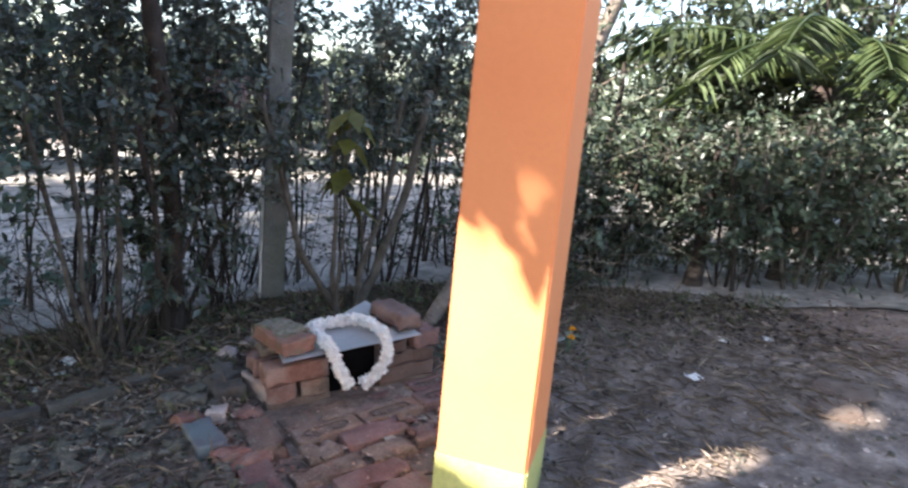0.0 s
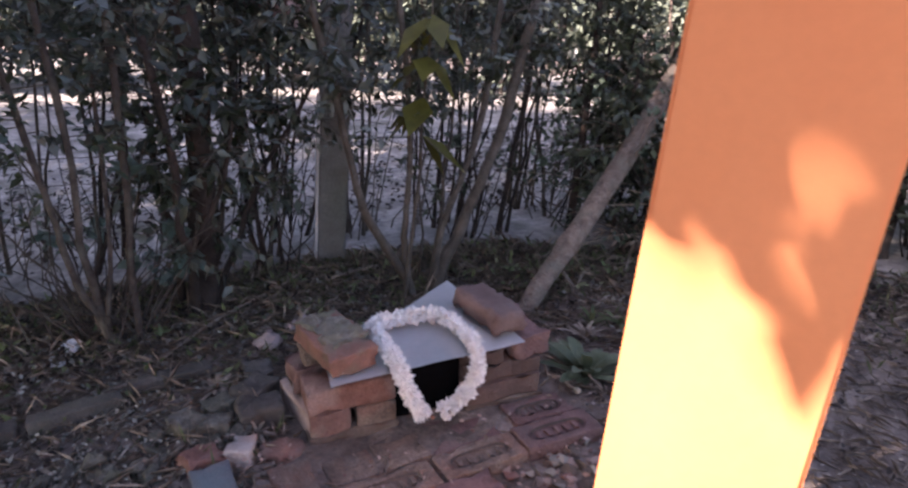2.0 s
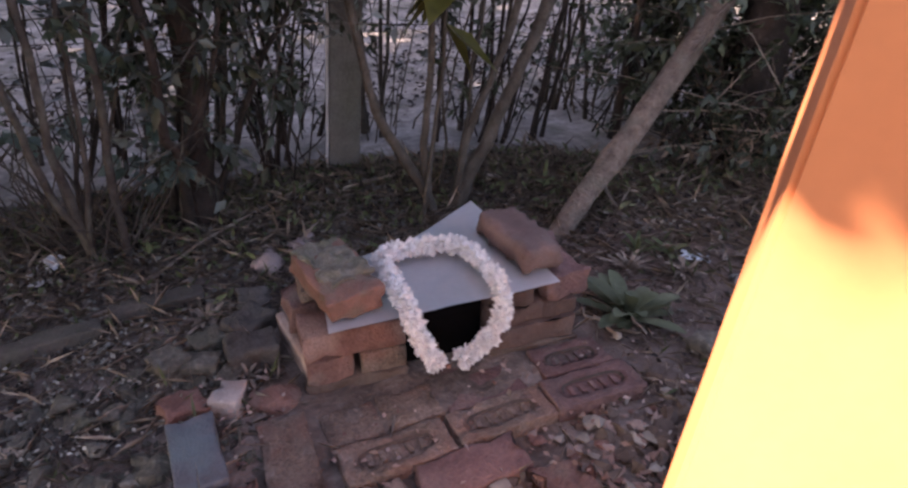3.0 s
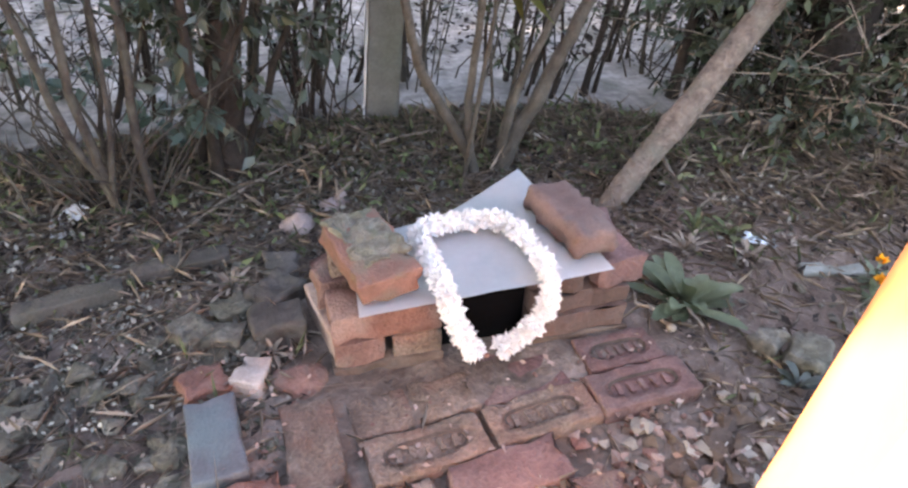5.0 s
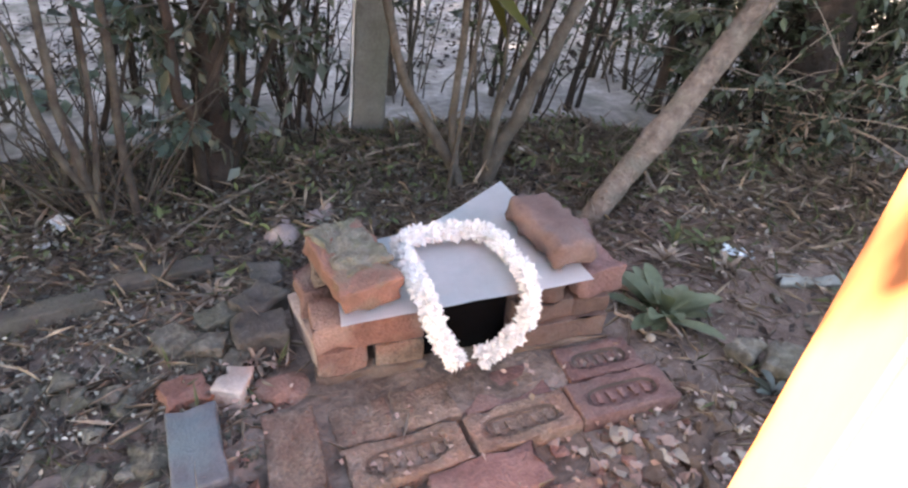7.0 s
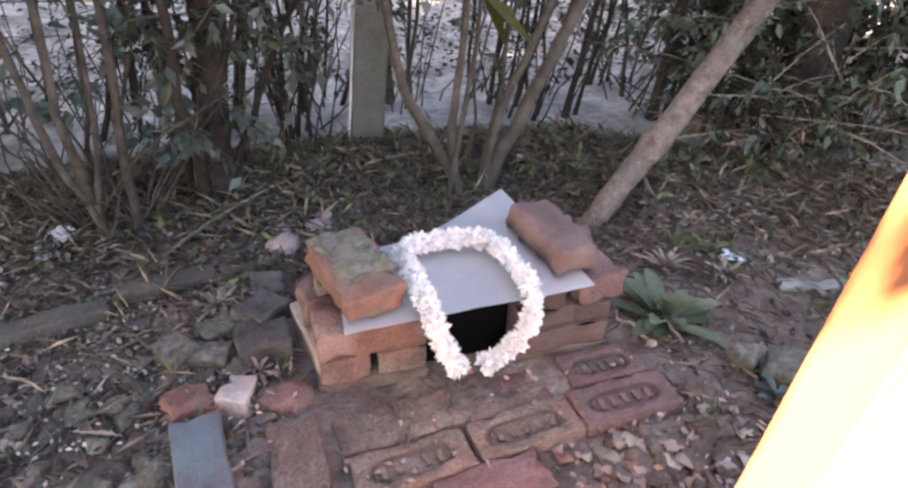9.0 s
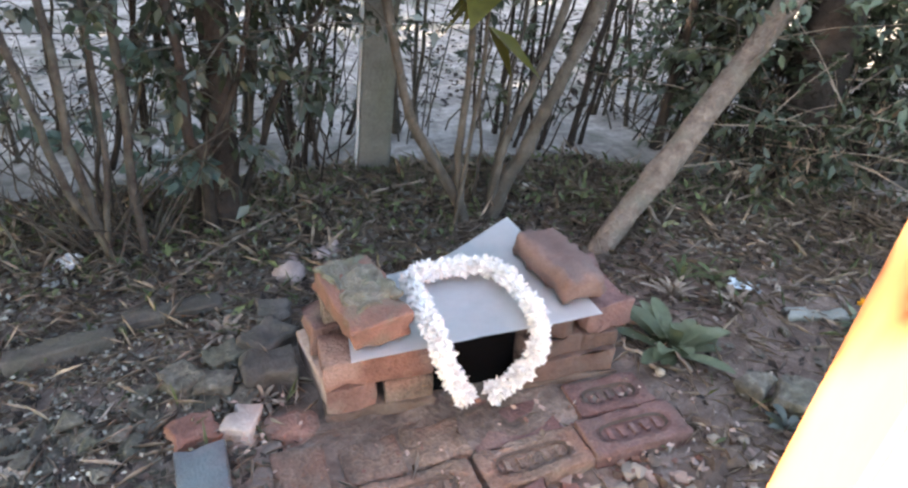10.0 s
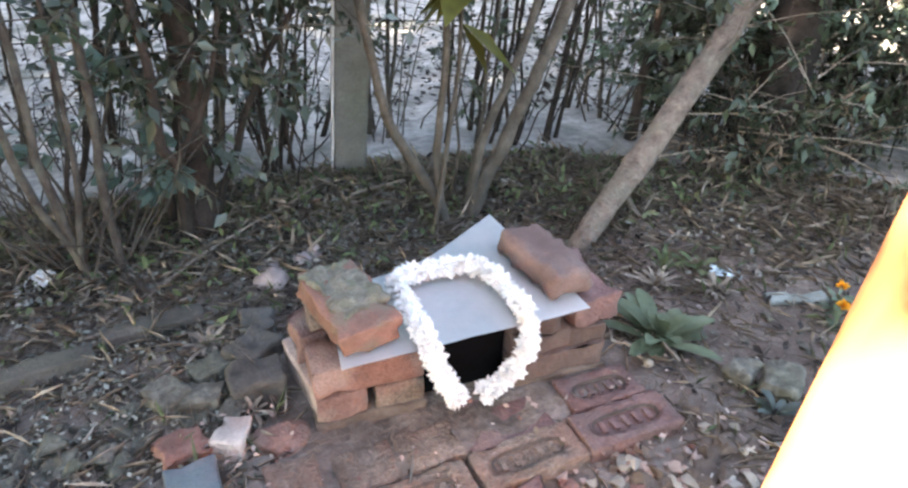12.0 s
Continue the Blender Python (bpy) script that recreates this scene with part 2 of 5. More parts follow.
M = {
    "soil": material("soil", [(0.042, 0.033, 0.027), (0.145, 0.115, 0.095), (0.31, 0.255, 0.215)], 8.0, 0.95, 1.0, 70, detail=10.0, grainy=1.1, stain=(0.150, 0.100, 0.080), stain_scale=1.1, stain_amount=0.5),
    "road": material("dusty_concrete", [(0.13, 0.119, 0.106), (0.28, 0.258, 0.232), (0.44, 0.41, 0.37)], 5.0, 0.92, 0.8, 26, grainy=1.3, stain=(0.105, 0.105, 0.078), stain_scale=4.0, stain_amount=0.8),
    "brick": material("red_brick", [(0.115, 0.062, 0.050), (0.190, 0.105, 0.085), (0.27, 0.160, 0.130)], 13.0, 0.92, 0.8, 130, grainy=0.8, stain=(0.20, 0.165, 0.135), stain_scale=12, stain_amount=0.6),
    "brick_fresh": material("fresh_red_brick", [(0.140, 0.068, 0.052), (0.220, 0.108, 0.082), (0.29, 0.158, 0.125)], 14.0, 0.9, 0.8, 140, grainy=0.8, stain=(0.36, 0.26, 0.215), stain_scale=9, stain_amount=0.55),
    "brick_crusted": material("crusted_red_brick", [(0.15, 0.085, 0.062), (0.225, 0.115, 0.085), (0.30, 0.160, 0.120)], 10.0, 0.92, 0.7, 140, stain=(0.17, 0.135, 0.10), stain_scale=16, stain_amount=0.85),
    "brick_worn": material("dusty_brick", [(0.090, 0.066, 0.050), (0.180, 0.133, 0.103), (0.29, 0.222, 0.178)], 15.0, 0.95, 0.9, 120, grainy=0.9, stain=(0.25, 0.13, 0.095), stain_scale=7, stain_amount=0.6),
    "brick_maroon": material("maroon_brick", [(0.105, 0.060, 0.053), (0.180, 0.100, 0.088), (0.25, 0.150, 0.132)], 14.0, 0.9, 0.7, 120, grainy=0.8, stain=(0.19, 0.15, 0.13), stain_scale=9, stain_amount=0.5),
    # darkened brick: the shade on the right pier's front is in the colour
    "brick_shaded": material("shaded_dark_brick", [(0.070, 0.042, 0.034), (0.110, 0.069, 0.056), (0.155, 0.102, 0.083)], 10.0, 0.95, 0.6, 120, stain=(0.14, 0.11, 0.09), stain_scale=7, stain_amount=0.6),
    "brick_brown": material("brown_brick", [(0.125, 0.078, 0.064), (0.180, 0.114, 0.096), (0.235, 0.155, 0.13)], 12.0, 0.85, 0.3, 160, stain=(0.20, 0.15, 0.13), stain_scale=10, stain_amount=0.4),
    "brick_slate": material("overburnt_blue_brick", [(0.075, 0.076, 0.080), (0.115, 0.118, 0.123), (0.17, 0.158, 0.158)], 14.0, 0.6, 0.4, 150, stain=(0.10, 0.16, 0.17), stain_scale=8, stain_amount=0.6),
    "brick_pale": material("pale_broken_brick", [(0.34, 0.29, 0.25), (0.43, 0.37, 0.33), (0.50, 0.43, 0.38)], 16.0, 0.95, 0.5, 140, stain=(0.40, 0.24, 0.18), stain_scale=11, stain_amount=0.5),
    "edging": material("sooty_edging_brick", [(0.045, 0.040, 0.035), (0.080, 0.071, 0.062), (0.135, 0.120, 0.104)], 12.0, 0.95, 0.6, 110, grainy=0.7, stain=(0.075, 0.075, 0.055), stain_scale=8, stain_amount=0.6),
    "slab": material("pale_greenish_stone", [(0.17, 0.19, 0.165), (0.24, 0.26, 0.235), (0.31, 0.33, 0.30)], 12.0, 0.9, 0.4, 110, stain=(0.15, 0.14, 0.11), stain_scale=9),
    "clod": material("earth_clod", [(0.045, 0.040, 0.032), (0.105, 0.096, 0.076), (0.215, 0.198, 0.16)], 24.0, 0.97, 1.0, 90, grainy=1.2, stain=(0.085, 0.088, 0.060), stain_scale=8, stain_amount=0.6),
    "stone": material("pinkish_stone", [(0.25, 0.19, 0.175), (0.34, 0.27, 0.25), (0.41, 0.34, 0.31)], 18.0, 0.9, 0.4, 120),
    "mud": material("dried_mud", [(0.066, 0.045, 0.034), (0.108, 0.076, 0.058), (0.155, 0.112, 0.088)], 12.0, 0.97, 0.6, 100, stain=(0.19, 0.15, 0.12), stain_scale=10),
    # dark tone for the shade painted into the stamped bricks' grooves
    "darkening": material("groove_dark", [(0.065, 0.047, 0.038), (0.105, 0.078, 0.062)], 30.0, 0.97, 0.5, 120),
    "plaster": material("chalky_mortar", [(0.26, 0.185, 0.155), (0.35, 0.265, 0.23), (0.44, 0.36, 0.32)], 18.0, 0.95, 0.5, 120, stain=(0.33, 0.20, 0.15), stain_scale=14),
    "moss": material("grey_moss", [(0.12, 0.105, 0.075), (0.21, 0.19, 0.145), (0.32, 0.295, 0.235)], 35.0, 0.97, 1.0, 180, stain=(0.15, 0.17, 0.09), stain_scale=20),
    "sheet": material("dull_sheet_metal", [(0.68, 0.70, 0.70), (0.78, 0.80, 0.80), (0.83, 0.84, 0.84)], 4.0, 0.5, 0.05, 60, 0.1, grainy=0.12, stain=(0.48, 0.62, 0.64), stain_scale=5, stain_amount=0.5),
    "flower": material("white_blossom", [(0.80, 0.78, 0.75), (0.87, 0.86, 0.83), (0.91, 0.90, 0.87)], 30.0, 0.8, 0.0, 60, vary=0.08, translucent=0.25),
    # near-black for the panel that stands for the opening's darkness
    "black": material("opening_black", [(0.003, 0.003, 0.003), (0.005, 0.005, 0.006)], 9.0, 1.0, 0.0, spec=0.02),
    "orange": material("orange_paint", [(0.74, 0.240, 0.090), (0.76, 0.262, 0.100), (0.78, 0.28, 0.112)], 2.0, 0.75, 0.05, 70, vary=0.0, grainy=0.10, stain=(0.78, 0.30, 0.12), stain_scale=3, stain_amount=0.35),
    "band": material("yellow_green_paint", [(0.42, 0.40, 0.13), (0.50, 0.47, 0.17), (0.55, 0.50, 0.22)], 5.0, 0.8, 0.15, 70, vary=0.0),
    "concrete": material("weathered_concrete", [(0.085, 0.083, 0.075), (0.15, 0.147, 0.135), (0.22, 0.215, 0.20)], 5.0, 0.93, 0.5, 90, stain=(0.11, 0.115, 0.085), stain_scale=4, stain_amount=0.7),
    "white": material("white_plastic", [(0.72, 0.72, 0.70), (0.82, 0.82, 0.80)], 20.0, 0.5, 0.1, translucent=0.2),
    "bluish": material("pale_blue_plastic", [(0.42, 0.52, 0.56), (0.55, 0.64, 0.67)], 20.0, 0.45, 0.1),
    "bark_pale": material("pale_bark", [(0.090, 0.066, 0.050), (0.165, 0.125, 0.098), (0.25, 0.20, 0.158)], 26.0, 0.93, 1.0, 90, grainy=0.8, stain=(0.13, 0.125, 0.095), stain_scale=9, stain_amount=0.7),
    "bark_dark": material("dark_bark", [(0.014, 0.011, 0.009), (0.027, 0.021, 0.017), (0.054, 0.041, 0.034)], 16.0, 0.95, 1.0, 70, stain=(0.060, 0.038, 0.028), stain_scale=7),
    "stem_brown": material("brown_stem", [(0.026, 0.020, 0.017), (0.050, 0.041, 0.034), (0.092, 0.077, 0.065)], 22.0, 0.93, 0.7, 90, stain=(0.11, 0.11, 0.085), stain_scale=12, stain_amount=0.5),
    "bark_grey": material("grey_stem", [(0.040, 0.034, 0.026), (0.073, 0.063, 0.050), (0.122, 0.106, 0.086)], 18.0, 0.93, 0.6, 90),
    "twig": material("dry_twig", [(0.14, 0.108, 0.082), (0.25, 0.20, 0.155), (0.37, 0.31, 0.25)], 20.0, 0.95, 0.2, vary=0.25),
    "leaf_dark": material("dark_leaf", [(0.020, 0.030, 0.017), (0.036, 0.050, 0.028), (0.060, 0.076, 0.045)], 2.5, 0.42, 0.0, 40, vary=0.3, translucent=0.22, spec=0.5),
    "leaf_grey": material("grey_green_leaf", [(0.058, 0.076, 0.060), (0.098, 0.120, 0.100), (0.150, 0.174, 0.150)], 2.0, 0.38, 0.0, 40, vary=0.3, translucent=0.2, spec=0.55),
    "leaf_yellow": material("olive_yellow_leaf", [(0.075, 0.078, 0.014), (0.12, 0.115, 0.022), (0.18, 0.165, 0.04)], 9.0, 0.45, 0.05, 40, vary=0.15, translucent=0.35),
    "leaf_fresh": material("fresh_green_leaf", [(0.075, 0.115, 0.070), (0.115, 0.160, 0.108), (0.18, 0.220, 0.165)], 9.0, 0.45, 0.1, 50, vary=0.15, translucent=0.25),
    "leaf_teal": material("bluish_green_leaf", [(0.060, 0.105, 0.085), (0.095, 0.150, 0.125), (0.15, 0.21, 0.18)], 5.0, 0.4, 0.0, 50, vary=0.2, translucent=0.25, spec=0.5),
    "leaf_weed": material("dusty_broad_leaf", [(0.070, 0.092, 0.050), (0.110, 0.138, 0.080), (0.170, 0.195, 0.125)], 14.0, 0.55, 0.15, 70, vary=0.2, translucent=0.2),
    "palm": material("palm_leaf", [(0.030, 0.050, 0.018), (0.055, 0.080, 0.028), (0.11, 0.13, 0.045)], 3.0, 0.45, 0.0, 40, vary=0.25, translucent=0.3),
    "litter": material("dry_leaf", [(0.085, 0.062, 0.043), (0.16, 0.118, 0.084), (0.30, 0.240, 0.185)], 5.0, 0.9, 0.0, 60, vary=0.35),
    "litter_grey": material("grey_dry_leaf", [(0.13, 0.125, 0.098), (0.25, 0.24, 0.195), (0.44, 0.42, 0.35)], 5.0, 0.85, 0.0, 60, vary=0.35),
    "chip": material("brick_chip", [(0.27, 0.185, 0.15), (0.36, 0.265, 0.22), (0.44, 0.35, 0.30)], 14.0, 0.95, 0.4, 120, vary=0.25, stain=(0.24, 0.12, 0.085), stain_scale=3, stain_amount=0.6),
    "marigold": material("marigold_petal", [(0.75, 0.33, 0.02), (0.85, 0.42, 0.03)], 20.0, 0.7, 0.0, vary=0.1, translucent=0.2),
    "pink": material("pink_bract", [(0.50, 0.33, 0.34), (0.60, 0.42, 0.42), (0.68, 0.52, 0.50)], 9.0, 0.7, 0.0, vary=0.15, translucent=0.3),
    "flake": material("pale_flake", [(0.26, 0.215, 0.165), (0.36, 0.31, 0.25), (0.45, 0.40, 0.34)], 5.0, 0.9, 0.0, 60, vary=0.3),
    "grass": material("dull_grass", [(0.06, 0.085, 0.035), (0.10, 0.125, 0.055), (0.19, 0.18, 0.10)], 4.0, 0.8, 0.0, vary=0.3, translucent=0.2),
    "haze": material("far_foliage", [(0.07, 0.09, 0.065), (0.11, 0.135, 0.095), (0.16, 0.18, 0.13)], 1.2, 0.8, 0.0, 8, vary=0.25),
}

# ---- ground ----
def axis_steps(lo, hi, fine, far):
    inner = list(np.arange(lo, hi + fine / 2, fine))
    out, step, v = [], fine, hi
    while v < far:
        step *= 1.35
        v += step
        out.append(v)
    left, step, v = [], fine, lo
    while v > -far:
        step *= 1.35
        v -= step
        left.append(v)
    return left[::-1] + inner + out


def build_ground():
    xs, ys = axis_steps(-1.5, 2.6, 0.022, 900), axis_steps(-1.2, 2.1, 0.022, 900)
    verts = [(x, y, ground_z(x, y)) for y in ys for x in xs]
    w = len(xs)
    faces = [(j * w + i, j * w + i + 1, (j + 1) * w + i + 1, (j + 1) * w + i) for j in range(len(ys) - 1) for i in range(w - 1)]
    me = bpy.data.meshes.new("ground")
    me.from_pydata(verts, [], faces)
    ob = part("ground", me, M["soil"], smooth=True)
    tagged(ob, "dark brown bare soil with leaf litter, gently sloping", "ground", kind="structure")


build_ground()


def hedge_point(s, off):
    """A point s metres along the hedge line, off metres behind it."""
    for (ax, ay), (bx, by) in zip(HEDGE, HEDGE[1:]):
        n = math.hypot(bx - ax, by - ay)
        if s <= n or (bx, by) == HEDGE[-1]:
            ux, uy = (bx - ax) / n, (by - ay) / n
            return ax + ux * s - uy * off, ay + uy * s + ux * off
        s -= n


def build_road():
    verts, faces, cols = [], [], [-0.40, -0.25, -0.1, 0.1, 0.4, 0.75, 1.2, 1.8, 2.6, 3.6, 5, 7, 10]
    rows = np.arange(0, 17.0, 0.3)
    for s in rows:
        for o in cols:
            x, y = hedge_point(float(s), o + 0.14 * noise.noise(Vector((s * 1.7, o, 1))))
            verts.append((x, y, ground_z(x, y) + 0.014 + 0.004 * noise.noise(Vector((x * 2, y * 2, 0)))))
    w = len(cols)
    for j in range(len(rows) - 1):
        for i in range(w - 1):
            faces.append((j * w + i, (j + 1) * w + i, (j + 1) * w + i + 1, j * w + i + 1))
    me = bpy.data.meshes.new("road")
    me.from_pydata(verts, [], faces)
    ob = part("road", me, M["road"], smooth=True)
    tagged(ob, "dusty pale grey concrete lane behind the hedge", "road", kind="structure")


build_road()

# ---- bricks and stones ----
def worn_block(l, w, h, seed, wear=0.006, cuts=(5, 3, 2), round_=0.005, rough=9.0, sunk=0.0):
    """A brick-like block with worn, chipped edges; its base lies at z = 0. sunk: the depth of the round-ended panel in its top."""
    bm = bmesh.new()
    grid = {}

    def stops(length, n):
        e = min(round_ / length, 0.3)
        return [0.0, e] + [e + (1 - 2 * e) * i / n for i in range(1, n)] + [1 - e, 1.0]

    us, vs, ws = stops(l, cuts[0]), stops(w, cuts[1]), stops(h, cuts[2])
    nx, ny, nz = len(us) - 1, len(vs) - 1, len(ws) - 1

    def vert(i, j, k):
        key = (i, j, k)
        if key not in grid:
            p = Vector((l * (us[i] - 0.5), w * (vs[j] - 0.5), h * (ws[k] - 0.5)))
            half = Vector((l / 2, w / 2, h / 2))
            core = Vector([max(-(half[a] - round_), min(half[a] - round_, p[a])) for a in range(3)])
            d = p - core
            if d.length > 1e-6:
                p = core + d.normalized() * min(d.length, round_)
            q = p * rough * 2.2 + Vector((seed * 3.7, seed * 1.3, seed * 7.1))
            p += Vector((noise.noise(q), noise.noise(q + Vector((9, 0, 0))), noise.noise(q + Vector((0, 9, 0))))) * wear
            q2 = p * 40 + Vector((seed, 2 * seed, 0))
            p += d * (noise.noise(q2) * 0.6)
            chip = noise.noise(core * 26 + Vector((seed * 2.3, 0, seed)))
            if d.length > 1e-6 and chip > 0.18:
                p -= d.normalized() * (chip - 0.18) * wear * 3.2
            if sunk and k == nz:
                inside = (abs(p.x) / (l * 0.36)) ** 4 + (abs(p.y) / (w * 0.25)) ** 2.6
                p.z -= sunk * max(0.0, min(1.0, (1.12 - inside) / 0.14))
            grid[key] = bm.verts.new(p + Vector((0, 0, h / 2)))
        return grid[key]

    for k in (0, nz):
        for i in range(nx):
            for j in range(ny):
                f = [vert(i, j, k), vert(i + 1, j, k), vert(i + 1, j + 1, k), vert(i, j + 1, k)]
                bm.faces.new(f if k else f[::-1])
    for j in (0, ny):
        for i in range(nx):
            for k in range(nz):
                f = [vert(i, j, k), vert(i + 1, j, k), vert(i + 1, j, k + 1), vert(i, j, k + 1)]
                bm.faces.new(f[::-1] if j else f)
    for i in (0, nx):
        for j in range(ny):
            for k in range(nz):
                f = [vert(i, j, k), vert(i, j + 1, k), vert(i, j + 1, k + 1), vert(i, j, k + 1)]
                bm.faces.new(f if i else f[::-1])
    return bm


def lump(r, seed, flat=0.7, sub=2, wear=0.28):
    bm = bmesh.new()
    bmesh.ops.create_icosphere(bm, subdivisions=sub, radius=1)
    for v in bm.verts:
        n = 1 + wear * noise.noise(v.co * 1.1 + Vector((seed * 5.3, seed, 0))) * 1.6 + 0.22 * noise.noise(v.co * 2.6 + Vector((0, seed * 3.1, 0))) + 0.06 * noise.noise(v.co * 7 + Vector((seed, 0, 0)))
        v.co = Vector((v.co.x * r * n, v.co.y * r * n, (v.co.z * flat * n + flat * 0.55) * r))
    return bm


def sharp_chunk(r, seed, flat=0.6):
    """A broken, faceted piece with flat faces."""
    rnd = random.Random(seed)
    bm = bmesh.new()
    for _ in range(11):
        v = Vector((rnd.uniform(-1, 1), rnd.uniform(-1, 1), rnd.uniform(-0.6, 1) * flat))
        bm.verts.new(v * r)
    bmesh.ops.convex_hull(bm, input=bm.verts)
    bmesh.ops.delete(bm, geom=[v for v in bm.verts if not v.link_faces], context="VERTS")
    lo = min(v.co.z for v in bm.verts)
    bmesh.ops.translate(bm, verts=bm.verts, vec=(0, 0, -lo))
    bmesh.ops.bevel(bm, geom=list(bm.edges), offset=r * 0.08, segments=1, affect="EDGES")
    return bm


def raised_marks(l, w):
    """Plain raised bars that stand in a brick's sunk panel."""
    marks = bmesh.new()
    a, b = l * 0.34, w * 0.23
    for i in range(5):
        m = pose((i - 2) * a * 0.36, 0, 0, 0, 0, (-7, 5, 0, 6, -5)[i]) @ Matrix.Diagonal((a * 0.15, b * 1.25, 0.007, 1))
        bmesh.ops.create_cube(marks, size=1, matrix=m)
    bmesh.ops.bevel(marks, geom=list(marks.edges), offset=0.0012, segments=1, affect="EDGES")
    return marks


def groove_dirt(l, w):
    """A thin dark ring that paints shade along the edge of a brick's sunk panel."""
    bm, n = bmesh.new(), 32
    rings = []
    for a, b, z in ((0.350, 0.245, 0.0075), (0.325, 0.205, 0.0022)):
        ring = []
        for i in range(n):
            c, s_ = math.cos(2 * math.pi * i / n), math.sin(2 * math.pi * i / n)
            ring.append(bm.verts.new((math.copysign(abs(c) ** 0.5, c) * a * l, math.copysign(abs(s_) ** 0.77, s_) * b * w, z)))
        rings.append(ring)
    for i in range(n):
        j = (i + 1) % n
        bm.faces.new((rings[0][i], rings[0][j], rings[1][j], rings[1][i]))
    return bm


PAVING = thing("brick_paving", "weathered red brick paving laid flat in front of the shrine", "paving", kind="structure")
PAVING.matrix_world = BED
rnd = random.Random(4)


def paver(x, y, rz, mat, l=0.236, w=0.104, h=0.07, top=0.0, stamped=False, seed=None, wear=0.006):
    seed = rnd.random() * 90 if seed is None else seed
    bm = worn_block(l, w, h, seed, wear, (30, 16, 2), 0.004, sunk=0.011) if stamped else worn_block(l, w, h, seed, wear)
    ob = part("brick", bm, M[mat], PAVING, smooth=True)
    ob.matrix_local = pose(x, y, top - h, rnd.uniform(-1, 1), rnd.uniform(-1, 1), rz)
    if stamped:
        kb = part("raised_marks", raised_marks(l, w), M[mat], ob, "row of plain raised bars")
        kb.matrix_local = pose(0, 0, h - 0.0085)
        gd = part("groove_dirt", groove_dirt(l, w), M["darkening"], ob, "dark ring painted as the groove's shade")
        gd.matrix_local = pose(0, 0, h - 0.0085)
    return ob


# the three stamped bricks of the front row, then those behind and before them
paver(-0.124, 0.046, -0.5, "brick_worn", stamped=True, wear=0.003)
paver(0.124, 0.047, -1.0, "brick_worn", stamped=True, wear=0.003)
paver(0.362, 0.040, -2.5, "brick_maroon", stamped=True, top=0.006, wear=0.002)
paver(-0.185, 0.160, 0, "brick_worn", l=0.12, top=-0.004)
paver(-0.050, 0.156, -3, "brick_worn", l=0.13, top=0.0)
paver(0.125, 0.152, -2, "brick_maroon", l=0.20, top=-0.006)
paver(0.372, 0.148, -4, "brick_maroon", l=0.19, top=0.004, stamped=True, wear=0.004)
paver(0.02, 0.262, -6, "brick_maroon", top=-0.010)
paver(0.26, 0.245, -6, "brick_maroon", top=-0.010)
for row, (y, x0, skew) in enumerate([(-0.062, -0.255, 1.0), (-0.172, -0.34, -1.0), (-0.280, -0.24, 1.5), (-0.390, -0.33, 0.0), (-0.500, -0.26, -2)]):
    x = x0
    while x < (0.11 if row < 2 else -0.02):
        ln = rnd.choice((0.236, 0.236, 0.16, 0.12)) if x < -0.02 else 0.12
        paver(x + ln / 2, y + rnd.uniform(-0.006, 0.006), skew + rnd.uniform(-3, 3), rnd.choice(("brick_worn", "brick", "brick_maroon", "brick_worn")),
              l=ln - 0.010, w=0.096, top=rnd.uniform(-0.014, 0.002), wear=0.013)
        x += ln + rnd.uniform(0.008, 0.022)
# the long bricks set on end along the left edge
paver(-0.330, 0.112, 86, "brick_worn", l=0.228, w=0.105, top=0.014, wear=0.011)
paver(-0.420, -0.115, 84, "brick_maroon", l=0.225, w=0.105, top=0.0, wear=0.010)
paver(-0.415, 0.000, 5, "brick_fresh", l=0.13, w=0.08, top=0.012, wear=0.012)


def loose(name, label, category, bm, mat, x, y, z=0.0, rz=0.0, rx=0.0, ry=0.0, group="", smooth=True):
    ob = part(name, bm, M[mat], smooth=smooth)
    ob.matrix_world = on_bed(x, y, z, rz, rx, ry)
    return tagged(ob, label, category, group)


loose("brick", "dark blue-grey overburnt brick lying on the rubble", "brick", worn_block(0.192, 0.094, 0.07, 3.3, 0.005), "brick_slate", -0.500, 0.180, -0.028, 91.5, 0, -2)
loose("brick_piece", "orange-red broken brick end on the rubble", "brick", worn_block(0.10, 0.085, 0.06, 8.1, 0.014), "brick_fresh", -0.516, 0.345, -0.024, 20, 4, 6)
loose("brick_piece", "pale whitish broken brick standing among rubble", "brick", worn_block(0.085, 0.066, 0.055, 5.7, 0.009), "brick_pale", -0.416, 0.332, -0.020, 62, 0, 4)
loose("brick_piece", "small round-worn red brick piece", "brick", lump(0.052, 2.2, 0.55, 3), "brick", -0.322, 0.300, -0.020)
loose("brick_piece", "orange brick fragment beside the paving", "brick", worn_block(0.115, 0.07, 0.06, 4.2, 0.013), "brick_fresh", -0.455, 0.040, -0.034, 12, 0, 4)
loose("brick_edging", "half-buried grey-brown edging brick laid on its side", "brick", worn_block(0.240, 0.062, 0.06, 6.6, 0.007), "edging", -0.790, 0.735, -0.030, 7, 0, 0, "half-buried edging bricks")
